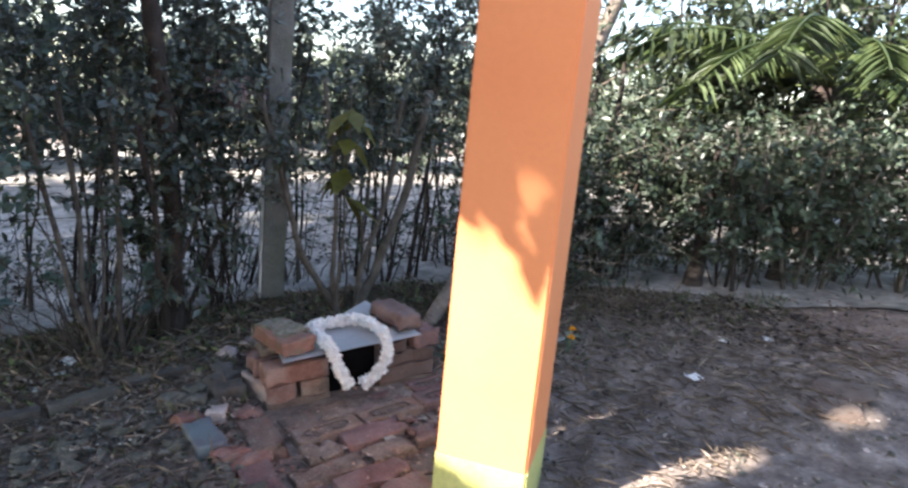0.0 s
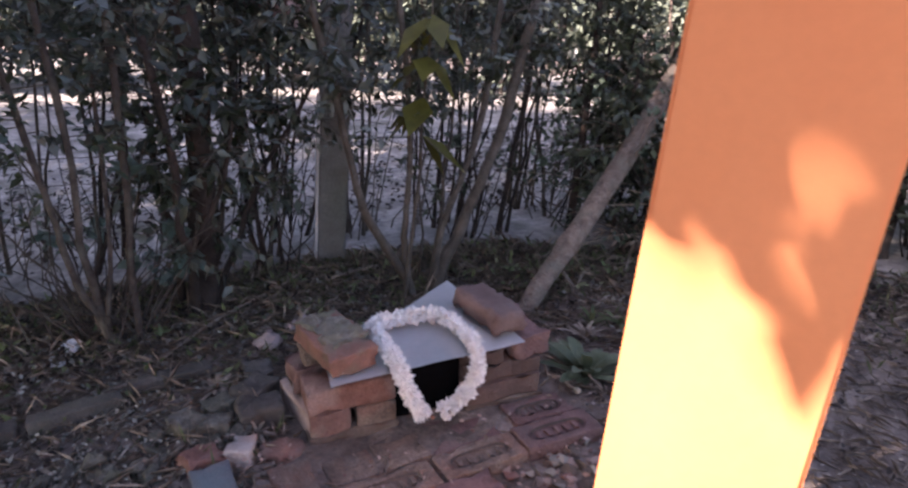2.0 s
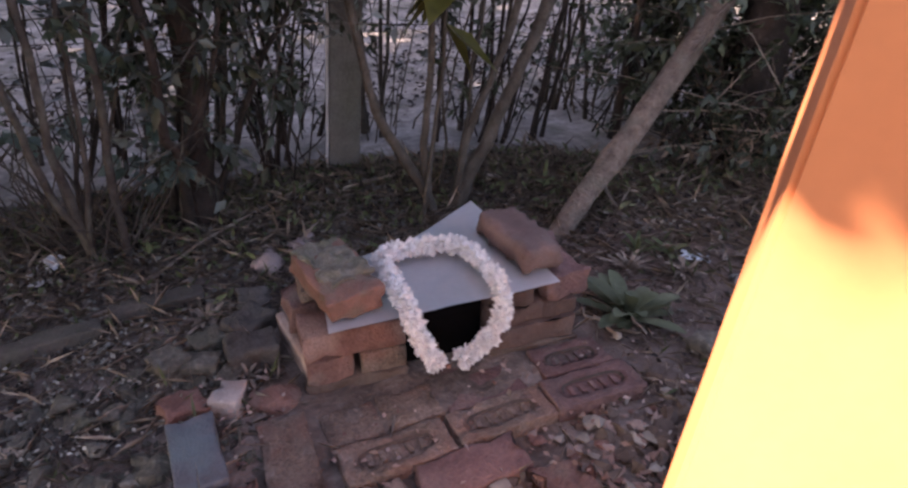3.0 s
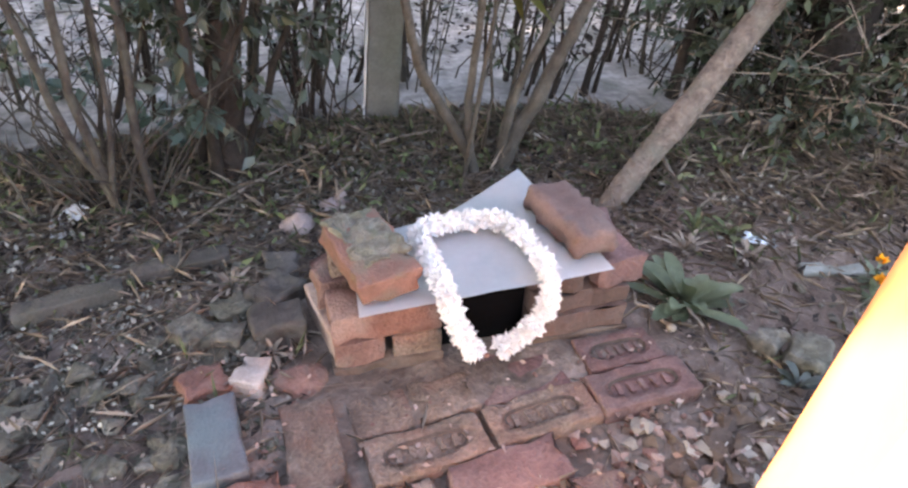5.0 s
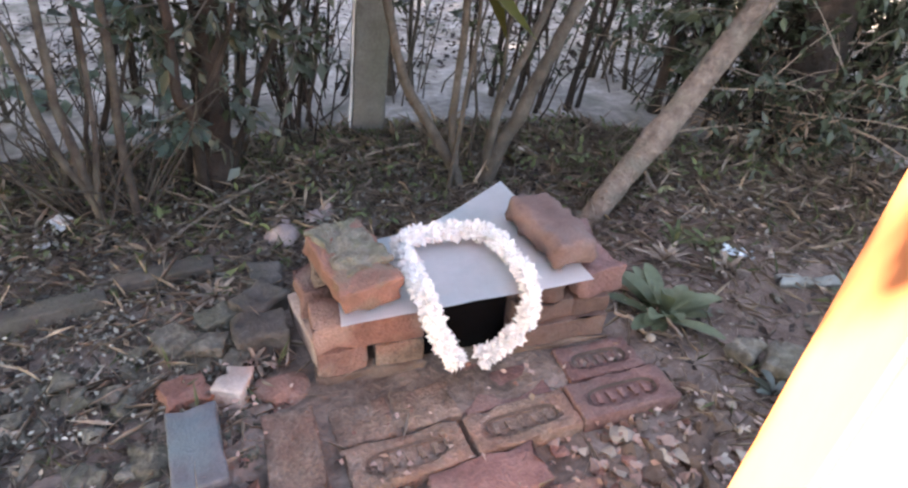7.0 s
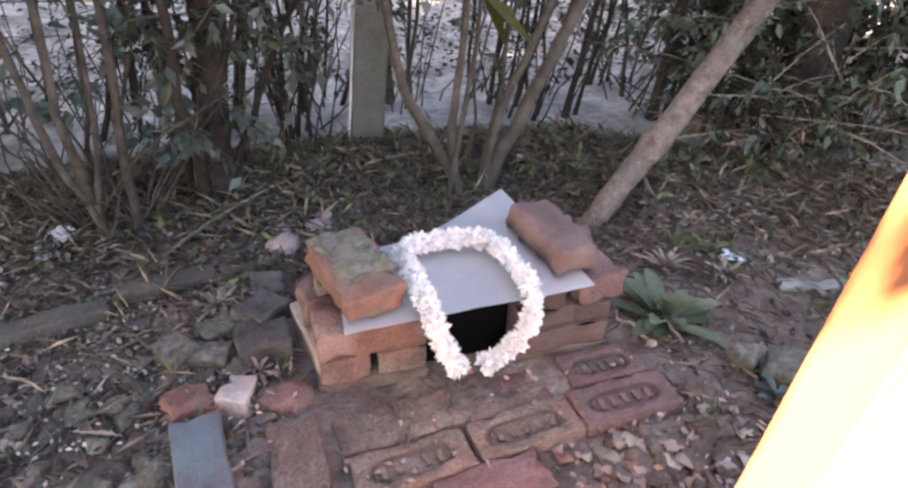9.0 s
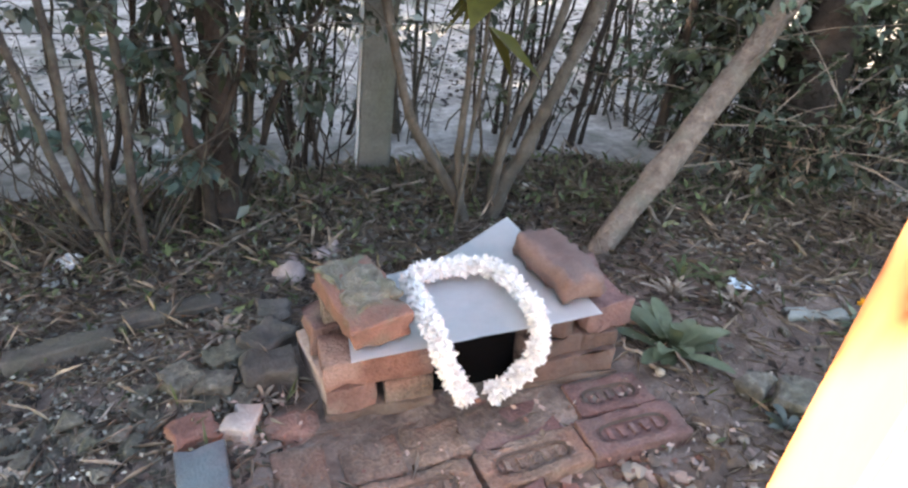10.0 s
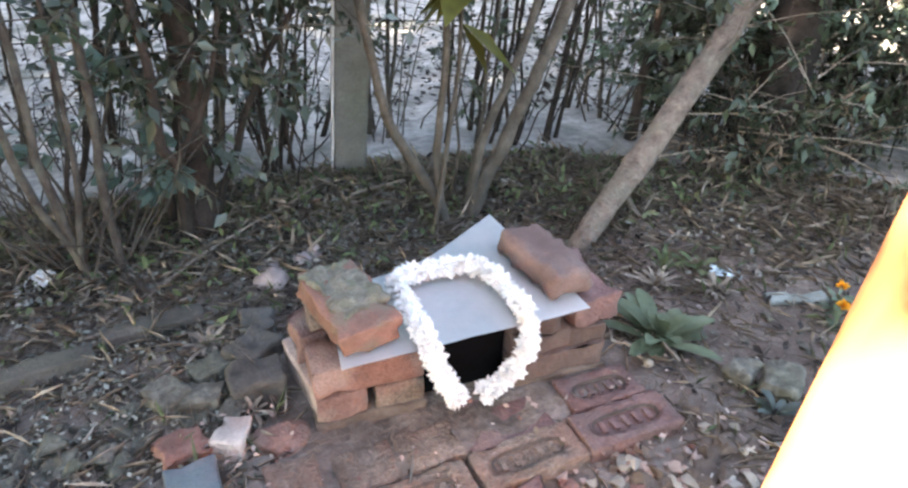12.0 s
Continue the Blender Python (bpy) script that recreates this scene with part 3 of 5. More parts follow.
loose("brick_edging", "half-buried grey-brown edging brick laid on its side", "brick", worn_block(0.240, 0.062, 0.06, 7.4, 0.007), "edging", -0.535, 0.800, -0.030, 4, 0, 0, "half-buried edging bricks")
loose("brick_edging", "half-buried grey-brown edging brick laid on its side", "brick", worn_block(0.20, 0.062, 0.06, 2.4, 0.007), "edging", -1.03, 0.715, -0.030, 2, 0, 0, "half-buried edging bricks")
for i, (x, y, r, f, mat) in enumerate([(-0.339, 0.467, 0.066, 0.6, "edging"), (-0.323, 0.578, 0.062, 0.65, "edging"), (-0.295, 0.690, 0.055, 0.55, "edging"), (-0.525, 0.505, 0.05, 0.7, "clod"),
                                       (-0.455, 0.470, 0.045, 0.6, "clod"), (-0.43, 0.56, 0.045, 0.6, "clod"), (-0.40, 0.41, 0.035, 0.6, "clod"), (-0.216, 0.905, 0.046, 0.8, "stone"), (-0.109, 0.975, 0.034, 0.9, "stone"),
                                       (-0.068, 0.998, 0.026, 1.2, "stone"), (-0.205, 0.985, 0.028, 0.9, "stone"), (1.50, -0.87, 0.10, 0.16, "mud"), (1.68, -0.83, 0.12, 0.18, "mud")]):
    loose("stone", "rounded pinkish stone on the leaf litter" if mat == "stone" else "flat broken slab lying on the soil" if mat in ("brick_pale", "mud") else "lumpy grey-brown brick-sized clod beside the shrine", "stone",
          worn_block(r * 1.9, r * 1.5, r * 1.35, i * 1.7 + 1, r * 0.15, (6, 5, 4), r * 0.14, 11.0) if mat in ("clod", "edging") else lump(r, i * 1.7 + 1, f, 3), mat, x, y, -0.032 if mat == "edging" else -0.022, i * 40, group="stones round the shrine")
for x, y, l, w, rz, seed in ((0.706, 0.050, 0.075, 0.065, 20, 4.4), (0.765, -0.015, 0.105, 0.085, 35, 9.2)):
    loose("stone", "half-buried brown broken block beside the broad-leaved plant", "stone", worn_block(l, w, 0.05, seed, 0.009, (6, 5, 3), 0.010, 11.0), "clod", x, y, -0.022, rz, 3, -4, group="stones round the shrine")
loose("stone_strip", "pale grey-green flat strip of stone lying in the soil", "stone", worn_block(0.17, 0.045, 0.02, 6.1, 0.006, (9, 4, 2), 0.005), "slab", 1.075, 0.205, -0.008, -22)
for i in range(240):
    x, y = -0.43 - rnd.random() * 0.60, rnd.uniform(-0.30, 0.52)
    if (abs(x + 0.50) < 0.075 and 0.05 < y < 0.40):
        continue
    r = rnd.uniform(0.012, 0.036)
    loose("clod", "grey-brown lumpy clod of dry earth", "clod", sharp_chunk(r * 1.25, i + 50, 0.75), "clod", x, y, -0.022, rnd.uniform(0, 360), group="earth clods beside the paving", smooth=False)

# ---- the shrine ----
SHRINE = thing("brick_shrine", "small shrine of worn red bricks stacked without mortar, dark inside", "shrine", BED @ pose(-0.245, 0.292, 0, 0, 0, -7.0))


def wall_brick(x, y, z, l, w, h, rz, mat, seed, wear=0.006, name="brick", label=""):
    ob = part(name, worn_block(l, w, h, seed, wear), M[mat], SHRINE, label, smooth=True)
    ob.matrix_local = pose(x, y, z, rnd.uniform(-1.2, 1.2), rnd.uniform(-1.2, 1.2), rz)


# left pier: plaster footing, headers, then stretchers
wall_brick(0.115, 0.128, -0.03, 0.238, 0.262, 0.045, 0, "mud", 1.1, 0.008, "footing", "smeared mud footing")
wall_brick(0.330, 0.205, -0.03, 0.22, 0.12, 0.04, 0, "mud", 1.6, 0.008, "footing", "smeared mud footing")
wall_brick(0.560, 0.128, -0.03, 0.250, 0.262, 0.040, 0, "mud", 1.9, 0.008, "footing", "smeared mud footing")
wall_brick(0.056, 0.122, 0.012, 0.110, 0.236, 0.066, 0, "brick", 2.2)
wall_brick(0.178, 0.120, 0.010, 0.108, 0.232, 0.064, 1, "brick_worn", 2.9)
wall_brick(0.116, 0.056, 0.080, 0.236, 0.110, 0.070, 0, "brick_fresh", 3.1)
wall_brick(0.078, 0.205, 0.079, 0.205, 0.115, 0.066, 9, "brick", 3.6, 0.011)
wall_brick(-0.010, 0.140, -0.008, 0.024, 0.240, 0.072, 12, "plaster", 3.9, 0.007, "mortar", "chalky crumbling mortar on the side")
# back wall
wall_brick(0.335, 0.232, 0.010, 0.215, 0.075, 0.070, 0, "brick", 4.2)
wall_brick(0.335, 0.232, 0.082, 0.215, 0.075, 0.070, 0, "brick", 4.4)
# right pier; its front bricks have their shade painted into the colour
wall_brick(0.553, 0.052, 0.008, 0.236, 0.108, 0.062, 0, "brick_shaded", 5.1)
wall_brick(0.553, 0.185, 0.008, 0.236, 0.120, 0.062, 0, "brick_maroon", 5.4)
wall_brick(0.510, 0.054, 0.071, 0.145, 0.108, 0.052, 2, "brick_shaded", 5.6, 0.010)
wall_brick(0.628, 0.060, 0.071, 0.095, 0.105, 0.050, -2, "brick_shaded", 5.9, 0.010)
wall_brick(0.553, 0.190, 0.071, 0.236, 0.120, 0.055, 0, "brick_maroon", 6.1, 0.010)
wall_brick(0.500, 0.060, 0.124, 0.125, 0.105, 0.050, 3, "brick_shaded", 6.4, 0.012)
wall_brick(0.640, 0.066, 0.122, 0.120, 0.110, 0.064, 14, "brick_maroon", 6.7, 0.013)
wall_brick(0.600, 0.190, 0.126, 0.225, 0.115, 0.062, -3, "brick_maroon", 6.9, 0.012)
wall_brick(0.115, 0.200, 0.148, 0.20, 0.10, 0.036, 2, "brick_worn", 7.4, 0.010)
# added black panel in place of the shade inside the opening
inner = part("dark_cloth", worn_block(0.200, 0.02, 0.172, 7.7, 0.004), M["black"], SHRINE, "black panel standing in for the dark inside the opening", smooth=True)
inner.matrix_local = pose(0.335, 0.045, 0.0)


def build_sheet():
    bm = bmesh.new()
    n = 14
    a, b, c, d_ = Vector((-0.196, 0.243, 0.184)), Vector((0.366, 0.208, 0.186)), Vector((0.338, 0.636, 0.212)), Vector((-0.150, 0.500, 0.192))
    top = {}
    for i in range(n + 1):
        for j in range(n + 1):
            u, v = i / n, j / n
            p = a.lerp(b, u).lerp(d_.lerp(c, u), v)
            p.z += 0.006 * noise.noise(Vector((u * 3, v * 3, 5))) + 0.010 * u * v - 0.012 * math.sin(math.pi * u) * v
            p.y += -0.030 * math.sin(math.pi * u) * v + 0.004 * noise.noise(Vector((u * 9, 3, v))) * (1 - v)
            top[i, j] = bm.verts.new(p)
    for i in range(n):
        for j in range(n):
            bm.faces.new((top[i, j], top[i + 1, j], top[i + 1, j + 1], top[i, j + 1]))
    bmesh.ops.solidify(bm, geom=list(bm.faces), thickness=0.003)
    ob = part("roof_sheet", bm, M["sheet"], smooth=False)
    ob.matrix_world = BED
    tagged(ob, "bent pale grey-blue sheet metal lying over the shrine", "metal sheet")


build_sheet()
top_l = thing("roof_brick", "mossy red brick weighing down the metal sheet", "brick", on_bed(-0.135, 0.388, 0.197, 6, 2, -1), "bricks weighing down the sheet")
part("body", worn_block(0.132, 0.245, 0.060, 11.3, 0.010, (5, 8, 3), 0.006), M["brick_crusted"], top_l, smooth=True)
cap = part("moss_cap", worn_block(0.116, 0.190, 0.024, 12.2, 0.013, (10, 16, 2), 0.009, 14.0), M["moss"], top_l, "grey-green crust of moss", smooth=True)
cap.matrix_local = pose(0.004, 0.024, 0.046, 0, 0, 8)
top_r = part("roof_brick", worn_block(0.122, 0.238, 0.062, 13.9, 0.003, (6, 10, 4), 0.018), M["brick_brown"], smooth=True)
top_r.matrix_world = on_bed(0.334, 0.362, 0.204, 3, 2, 3)
tagged(top_r, "smooth brown round-edged brick weighing down the metal sheet", "brick", "bricks weighing down the sheet")

# ---- leaf and stem builders ----
LEAF = np.array([(0, 0, 0), (-0.5, 0.42, 0.0), (0, 0.5, -0.10), (0.5, 0.42, 0.0), (0, 1.0, -0.16)], float)
LEAF_FACES = np.array([(0, 2, 1), (0, 3, 2), (1, 2, 4), (2, 3, 4)])


def leaf_mesh(name, base, along, size, width, rng, roll=0.6):
    """One mesh of folded leaves: base points, growing directions, lengths, and width as a share of the length."""
    n = len(base)
    along = along / np.maximum(np.linalg.norm(along, axis=1, keepdims=True), 1e-6)
    upv = np.tile((0.0, 0.0, 1.0), (n, 1)) + rng.normal(0, roll, (n, 3))
    side = np.cross(along, upv)
    side /= np.maximum(np.linalg.norm(side, axis=1, keepdims=True), 1e-6)
    nor = np.cross(side, along)
    k = len(LEAF)
    s = size[:, None, None]
    v = base[:, None] + s * (LEAF[None, :, 0:1] * width * side[:, None] + LEAF[None, :, 1:2] * along[:, None] + LEAF[None, :, 2:3] * nor[:, None])
    f = LEAF_FACES[None] + (np.arange(n) * k)[:, None, None]
    me = bpy.data.meshes.new(name)
    me.vertices.add(n * k)
    me.vertices.foreach_set("co", v.ravel())
    fl = f.reshape(-1, 3)
    me.loops.add(fl.size)
    me.loops.foreach_set("vertex_index", fl.ravel().astype(np.int32))
    me.polygons.add(len(fl))
    me.polygons.foreach_set("loop_start", np.arange(0, fl.size, 3, dtype=np.int32))
    me.update(calc_edges=True)
    return me


def tube(bm, pts, radii, sides=6):
    rings = []
    for i, p in enumerate(pts):
        d = (pts[min(i + 1, len(pts) - 1)] - pts[max(i - 1, 0)]).normalized()
        a = d.orthogonal().normalized()
        b = d.cross(a)
        rings.append([bm.verts.new(p + (a * math.cos(2 * math.pi * k / sides) + b * math.sin(2 * math.pi * k / sides)) * radii[i]) for k in range(sides)])
    for r0, r1 in zip(rings, rings[1:]):
        best = min(range(sides), key=lambda o: sum((r0[k].co - r1[(k + o) % sides].co).length for k in range(sides)))
        for k in range(sides):
            bm.faces.new((r0[k], r0[(k + 1) % sides], r1[(k + 1 + best) % sides], r1[(k + best) % sides]))
    bm.faces.new(rings[-1])


def stem_points(p, d, bend, n, rng, wobble):
    """Points from p to p + d, bowed by bend, with some wobble."""
    out = []
    for i in range(n + 1):
        t = i / n
        q = p + d * t + bend * (4 * t * (1 - t))
        if 0 < i:
            q = q + Vector(rng.normal(0, wobble, 3)) * (0.4 + t)
        out.append(q)
    return out


def knobbly(bm, amount, scale, seed):
    for v in bm.verts:
        v.co += Vector((noise.noise(v.co * scale + Vector((seed, 0, 0))), noise.noise(v.co * scale + Vector((0, seed, 5))), 0)) * amount


def glide(ctl, n):
    """n + 1 points on a smooth line through the given ones."""
    out = []
    for i in range(n + 1):
        u = (len(ctl) - 1) * i / n
        k = min(int(u), len(ctl) - 2)
        t = u - k
        p0, p1, p2, p3 = ctl[max(k - 1, 0)], ctl[k], ctl[k + 1], ctl[min(k + 2, len(ctl) - 1)]
        out.append(0.5 * ((2 * p1) + (p2 - p0) * t + (2 * p0 - 5 * p1 + 4 * p2 - p3) * t * t + (3 * p1 - p0 - 3 * p2 + p3) * t ** 3))
    return out


def shrub(name, label, category, x, y, stems, bark, leaves, seed, group="", twig_mat="bark_grey", tangle=None, paths=()):
    """paths: (line of points on the bed, radius below, radius above) for stems with bends of their own. stems: (dx, dy, height, radius, bow x, bow z, base dx, base dy). leaves: (material, count, lo, hi, spread, length, width) sets round the stems."""
    rng = np.random.default_rng(seed)
    ob = thing(name, label, category, upright(x, y), group)
    lines = []
    for dx, dy, hgt, r, bow, bowz, bx, by in stems:
        pts = stem_points(Vector((bx, by, -0.04)), Vector((dx, dy, hgt + 0.04)), Vector((bow, bow * 0.4, bowz)), 9, rng, 0.004 + 0.006 * min(1, hgt))
        bm = bmesh.new()
        rad = [r * (1.35 if i == 0 else 1.0 - 0.55 * i / 9) for i in range(10)]
        tube(bm, pts, rad, 8 if r > 0.02 else 6)
        knobbly(bm, r * 0.22, 28, seed)
        part("stem", bm, M[bark], ob, smooth=True)
        lines.append(pts)
    root = Vector((x, y, ground_z(x, y)))
    for line, r0, r1 in paths:
        pts = [p + Vector(rng.normal(0, r1 * 0.12, 3)) for p in glide([BED @ Vector(p) - root for p in line], 18)]
        bm = bmesh.new()
        tube(bm, pts, [lerp(r0, r1, min(1, 1.6 * i / 18)) * (1.25 if i == 0 else 1 + 0.10 * noise.noise(Vector((i * 0.9, seed, 0)))) for i in range(19)], 10)
        knobbly(bm, r0 * 0.16, 30, seed)
        part("stem", bm, M[bark], ob, smooth=True)
        zs = [p.z for p in pts]
        lines.append([Vector([float(np.interp(lerp(zs[0], zs[-1], i / 9), zs, [p[a] for p in pts])) for a in range(3)]) for i in range(10)])
    if tangle:
        bm = bmesh.new()
        for _ in range(tangle[0]):
            o = Vector((rng.normal(0, tangle[1] * 0.5), rng.normal(0, tangle[1] * 0.4), -0.02))
            d = Vector((rng.normal(0, tangle[1]), rng.normal(0, tangle[1] * 0.6), tangle[2] * rng.uniform(0.35, 1.0)))
            tube(bm, stem_points(o, d, Vector((rng.normal(0, 0.03), 0, 0.02)), 4, rng, 0.008), [0.0042, 0.0036, 0.003, 0.0024, 0.0015], 4)
        tagged(part("brushwood", bm, M[bark], ob, "tangle of thin dry shoots"), kind="stuff")
    for mat, count, lo, hi, spread, length, width in leaves:
        base, along, twigs = [], [], bmesh.new()
        clumps = max(1, count // 16)
        for c in range(clumps):
            line = lines[rng.integers(len(lines))]
            t = rng.uniform(lo, hi)
            i = min(int(t * 9), 8)
            o = line[i].lerp(line[i + 1], t * 9 - i)
            tip = o + Vector((rng.normal(0, spread), rng.normal(0, spread), rng.normal(0.05, spread * 0.55)))
            mid = o.lerp(tip, 0.5) + Vector((0, 0, 0.02))
            tube(twigs, [o, mid, tip], [0.0028, 0.002, 0.001], 3)
            d = (tip - o).normalized()
            for k in range(16):
                u = rng.uniform(0.25, 1.05)
                base.append(tuple(o.lerp(tip, u) + Vector(rng.normal(0, 0.012, 3))))
                along.append(tuple(Vector(rng.normal(0, 0.8, 3)) + d * 0.7 - Vector((0, 0, 0.35))))
        n = len(base)
        me = leaf_mesh("foliage", np.array(base), np.array(along), length * rng.uniform(0.55, 1.25, n), width, rng)
        tagged(part("foliage", me, M[mat], ob, "many small leaves"), kind="stuff")
        tagged(part("brushwood", twigs, M[twig_mat], ob, "thin side twigs"), kind="stuff")
    return ob


# ---- orange pillar ----
def build_pillar():
    a, b = Vector((0.150, -0.200, 0)), Vector((0.233, 0.176, 0))
    o = Vector((-0.085, -0.550, 0))
    ob = thing("pillar", "square plastered pillar painted orange, with a yellow-green foot band", "pillar")

    def prism(lo, hi, grow, mat, name, label):
        bm = bmesh.new()
        ua, ub = a.normalized() * grow, b.normalized() * grow
        cs = [o - ua - ub, o + a + ua - ub, o + a + b + ua + ub, o + b - ua + ub]
        levels = [lo, hi]
        rings = [[bm.verts.new((c.x, c.y, z)) for c in cs] for z in levels]
        for k in range(4):
            bm.faces.new((rings[0][k], rings[0][(k + 1) % 4], rings[1][(k + 1) % 4], rings[1][k]))
        bm.faces.new(rings[1])
        bm.faces.new(rings[0][::-1])
        bmesh.ops.recalc_face_normals(bm, faces=bm.faces)
        ed = [e for e in bm.edges if abs(e.verts[0].co.z - e.verts[1].co.z) > 0.05]
        bmesh.ops.bevel(bm, geom=ed, offset=0.006, segments=2, affect="EDGES")
        part(name, bm, M[mat], ob, label)

    prism(0.06, 2.75, 0.0, "orange", "shaft", "orange painted plaster shaft")
    prism(-0.08, 0.192, 0.003, "band", "foot_band", "yellow-green painted foot")


build_pillar()


# ---- concrete post ----
def build_post():
    ob = thing("fence_post", "weathered grey square concrete fence post", "post", upright(0.222, 1.560, -0.05, -12))
    bm = worn_block(0.125, 0.115, 1.75, 21.0, 0.006, (3, 3, 24), 0.012, 3.0)
    part("shaft", bm, M["concrete"], ob, smooth=True)
    # thin white strip up one side of the post
    bm = worn_block(0.006, 0.10, 0.75, 22.0, 0.003, (1, 3, 14), 0.002, 6.0)
    white_side = part("limewash", bm, M["white"], ob, "thin white strip on one side", smooth=True)
    white_side.matrix_local = pose(-0.066, 0, 0.05)


build_post()

def build_wire():
    bm = bmesh.new()
    a, b = Vector((0.20, 1.60, 0.50)), Vector((-2.2, 1.85, 0.42))
    tube(bm, [a.lerp(b, i / 16) + Vector((0, 0, -0.05 * math.sin(math.pi * i / 16) + 0.004 * noise.noise(Vector((i, 0, 0))))) for i in range(17)], [0.0022] * 17, 5)
    a, b = Vector((0.24, 1.58, 0.52)), Vector((1.5, 1.62, 0.60))
    tube(bm, [a.lerp(b, i / 10) + Vector((0, 0, -0.04 * math.sin(math.pi * i / 10))) for i in range(11)], [0.0022] * 11, 5)
    tagged(part("fence_wire", bm, M["bark_dark"]), "thin rusty wire strung from the concrete post", "wire")


build_wire()

# ---- leaning trunk ----
def build_leaning_tree():
    ob = thing("leaning_tree", "slender pale-barked tree leaning far over beside the shrine", "tree", pose(0.700, 0.705, 0.02))
    ctl = [(-0.06, -0.025, -0.05), (0.0, 0.0, 0.0), (0.115, 0.05, 0.105), (0.30, 0.125, 0.235), (0.52, 0.215, 0.43), (0.80, 0.33, 0.68), (1.10, 0.46, 0.97), (1.42, 0.58, 1.32), (1.80, 0.72, 1.80), (2.2, 0.85, 2.5)]
    bm = bmesh.new()
    pts, rad = [], []
    for i in range(len(ctl) - 1):
        for k in range(4):
            t = k / 4
            p = Vector(ctl[i]).lerp(Vector(ctl[i + 1]), t)
            pts.append(p)
            u = (i + t) / 9
            rad.append(0.034 + 0.020 * u + 0.0035 * noise.noise(Vector((u * 30, 0, 1))) + 0.008 * math.exp(-((u - 0.31) / 0.018) ** 2))
    for _ in range(3):
        pts = [pts[0]] + [(pts[i - 1] + pts[i] * 2 + pts[i + 1]) / 4 for i in range(1, len(pts) - 1)] + [pts[-1]]
    tube(bm, pts, rad, 14)
    knobbly(bm, 0.006, 26, 3.0)
    part("trunk", bm, M["bark_pale"], ob, "pale grey-brown bark with knots", smooth=True)
    rng = np.random.default_rng(8)
    for s, d in ((4.0, (0.30, 0.02, 0.40)), (5.6, (0.05, 0.25, 0.5)), (6.6, (0.5, -0.2, 0.35)), (7.5, (-0.2, 0.4, 0.5))):
        p = pts[int(s * 4)]
        br = bmesh.new()
        tube(br, stem_points(p, Vector(d), Vector((0.03, 0, 0.02)), 6, rng, 0.01), [0.010, 0.009, 0.008, 0.007, 0.006, 0.004, 0.003], 6)
        part("branch", br, M["bark_pale"], ob, smooth=True)
    base, along = [], []
    for c in range(110):
        u = rng.uniform(0.72, 1.0)
        o = pts[int(u * (len(pts) - 1))] + Vector(rng.normal(0, 0.33, 3))
        for k in range(14):
            base.append(tuple(o + Vector(rng.normal(0, 0.06, 3))))
            along.append(tuple(rng.normal(0, 1, 3) - (0, 0, 0.5)))
    n = len(base)
    tagged(part("crown", leaf_mesh("crown", np.array(base), np.array(along), rng.uniform(0.04, 0.09, n), 0.42, rng), M["leaf_dark"], ob, "thin leafy crown"), kind="stuff")


build_leaning_tree()

# ---- shrubs and small trees round the shrine ----
# dark trunk left of the post
shrub("dark_tree", "dark-barked small tree in the hedge", "tree", -0.358, 1.300, [(0.35, -0.1, 0.9, 0.014, -0.03, 0, 0.03, 0.0), (-0.10, 0.02, 0.75, 0.018, 0.02, 0, -0.07, 0.05)],
      "bark_dark", [("leaf_dark", 1300, 0.62, 1.0, 0.22, 0.055, 0.45), ("leaf_grey", 500, 0.62, 1.0, 0.24, 0.05, 0.5)], 31,
      paths=[([(-0.368, 1.29, -0.05), (-0.355, 1.29, 0.10), (-0.340, 1.29, 0.24), (-0.308, 1.29, 0.55), (-0.30, 1.30, 1.1), (-0.33, 1.32, 1.9)], 0.066, 0.042),
             ([(-0.40, 1.22, -0.02), (-0.392, 1.16, 0.27), (-0.42, 1.13, 0.36), (-0.415, 1.13, 0.50), (-0.41, 1.13, 0.62), (-0.45, 1.15, 1.0)], 0.018, 0.013),
             ([(-0.385, 1.20, 0.26), (-0.38, 1.14, 0.32), (-0.318, 1.13, 0.415), (-0.25, 1.13, 0.566), (-0.18, 1.15, 0.85)], 0.011, 0.008)])
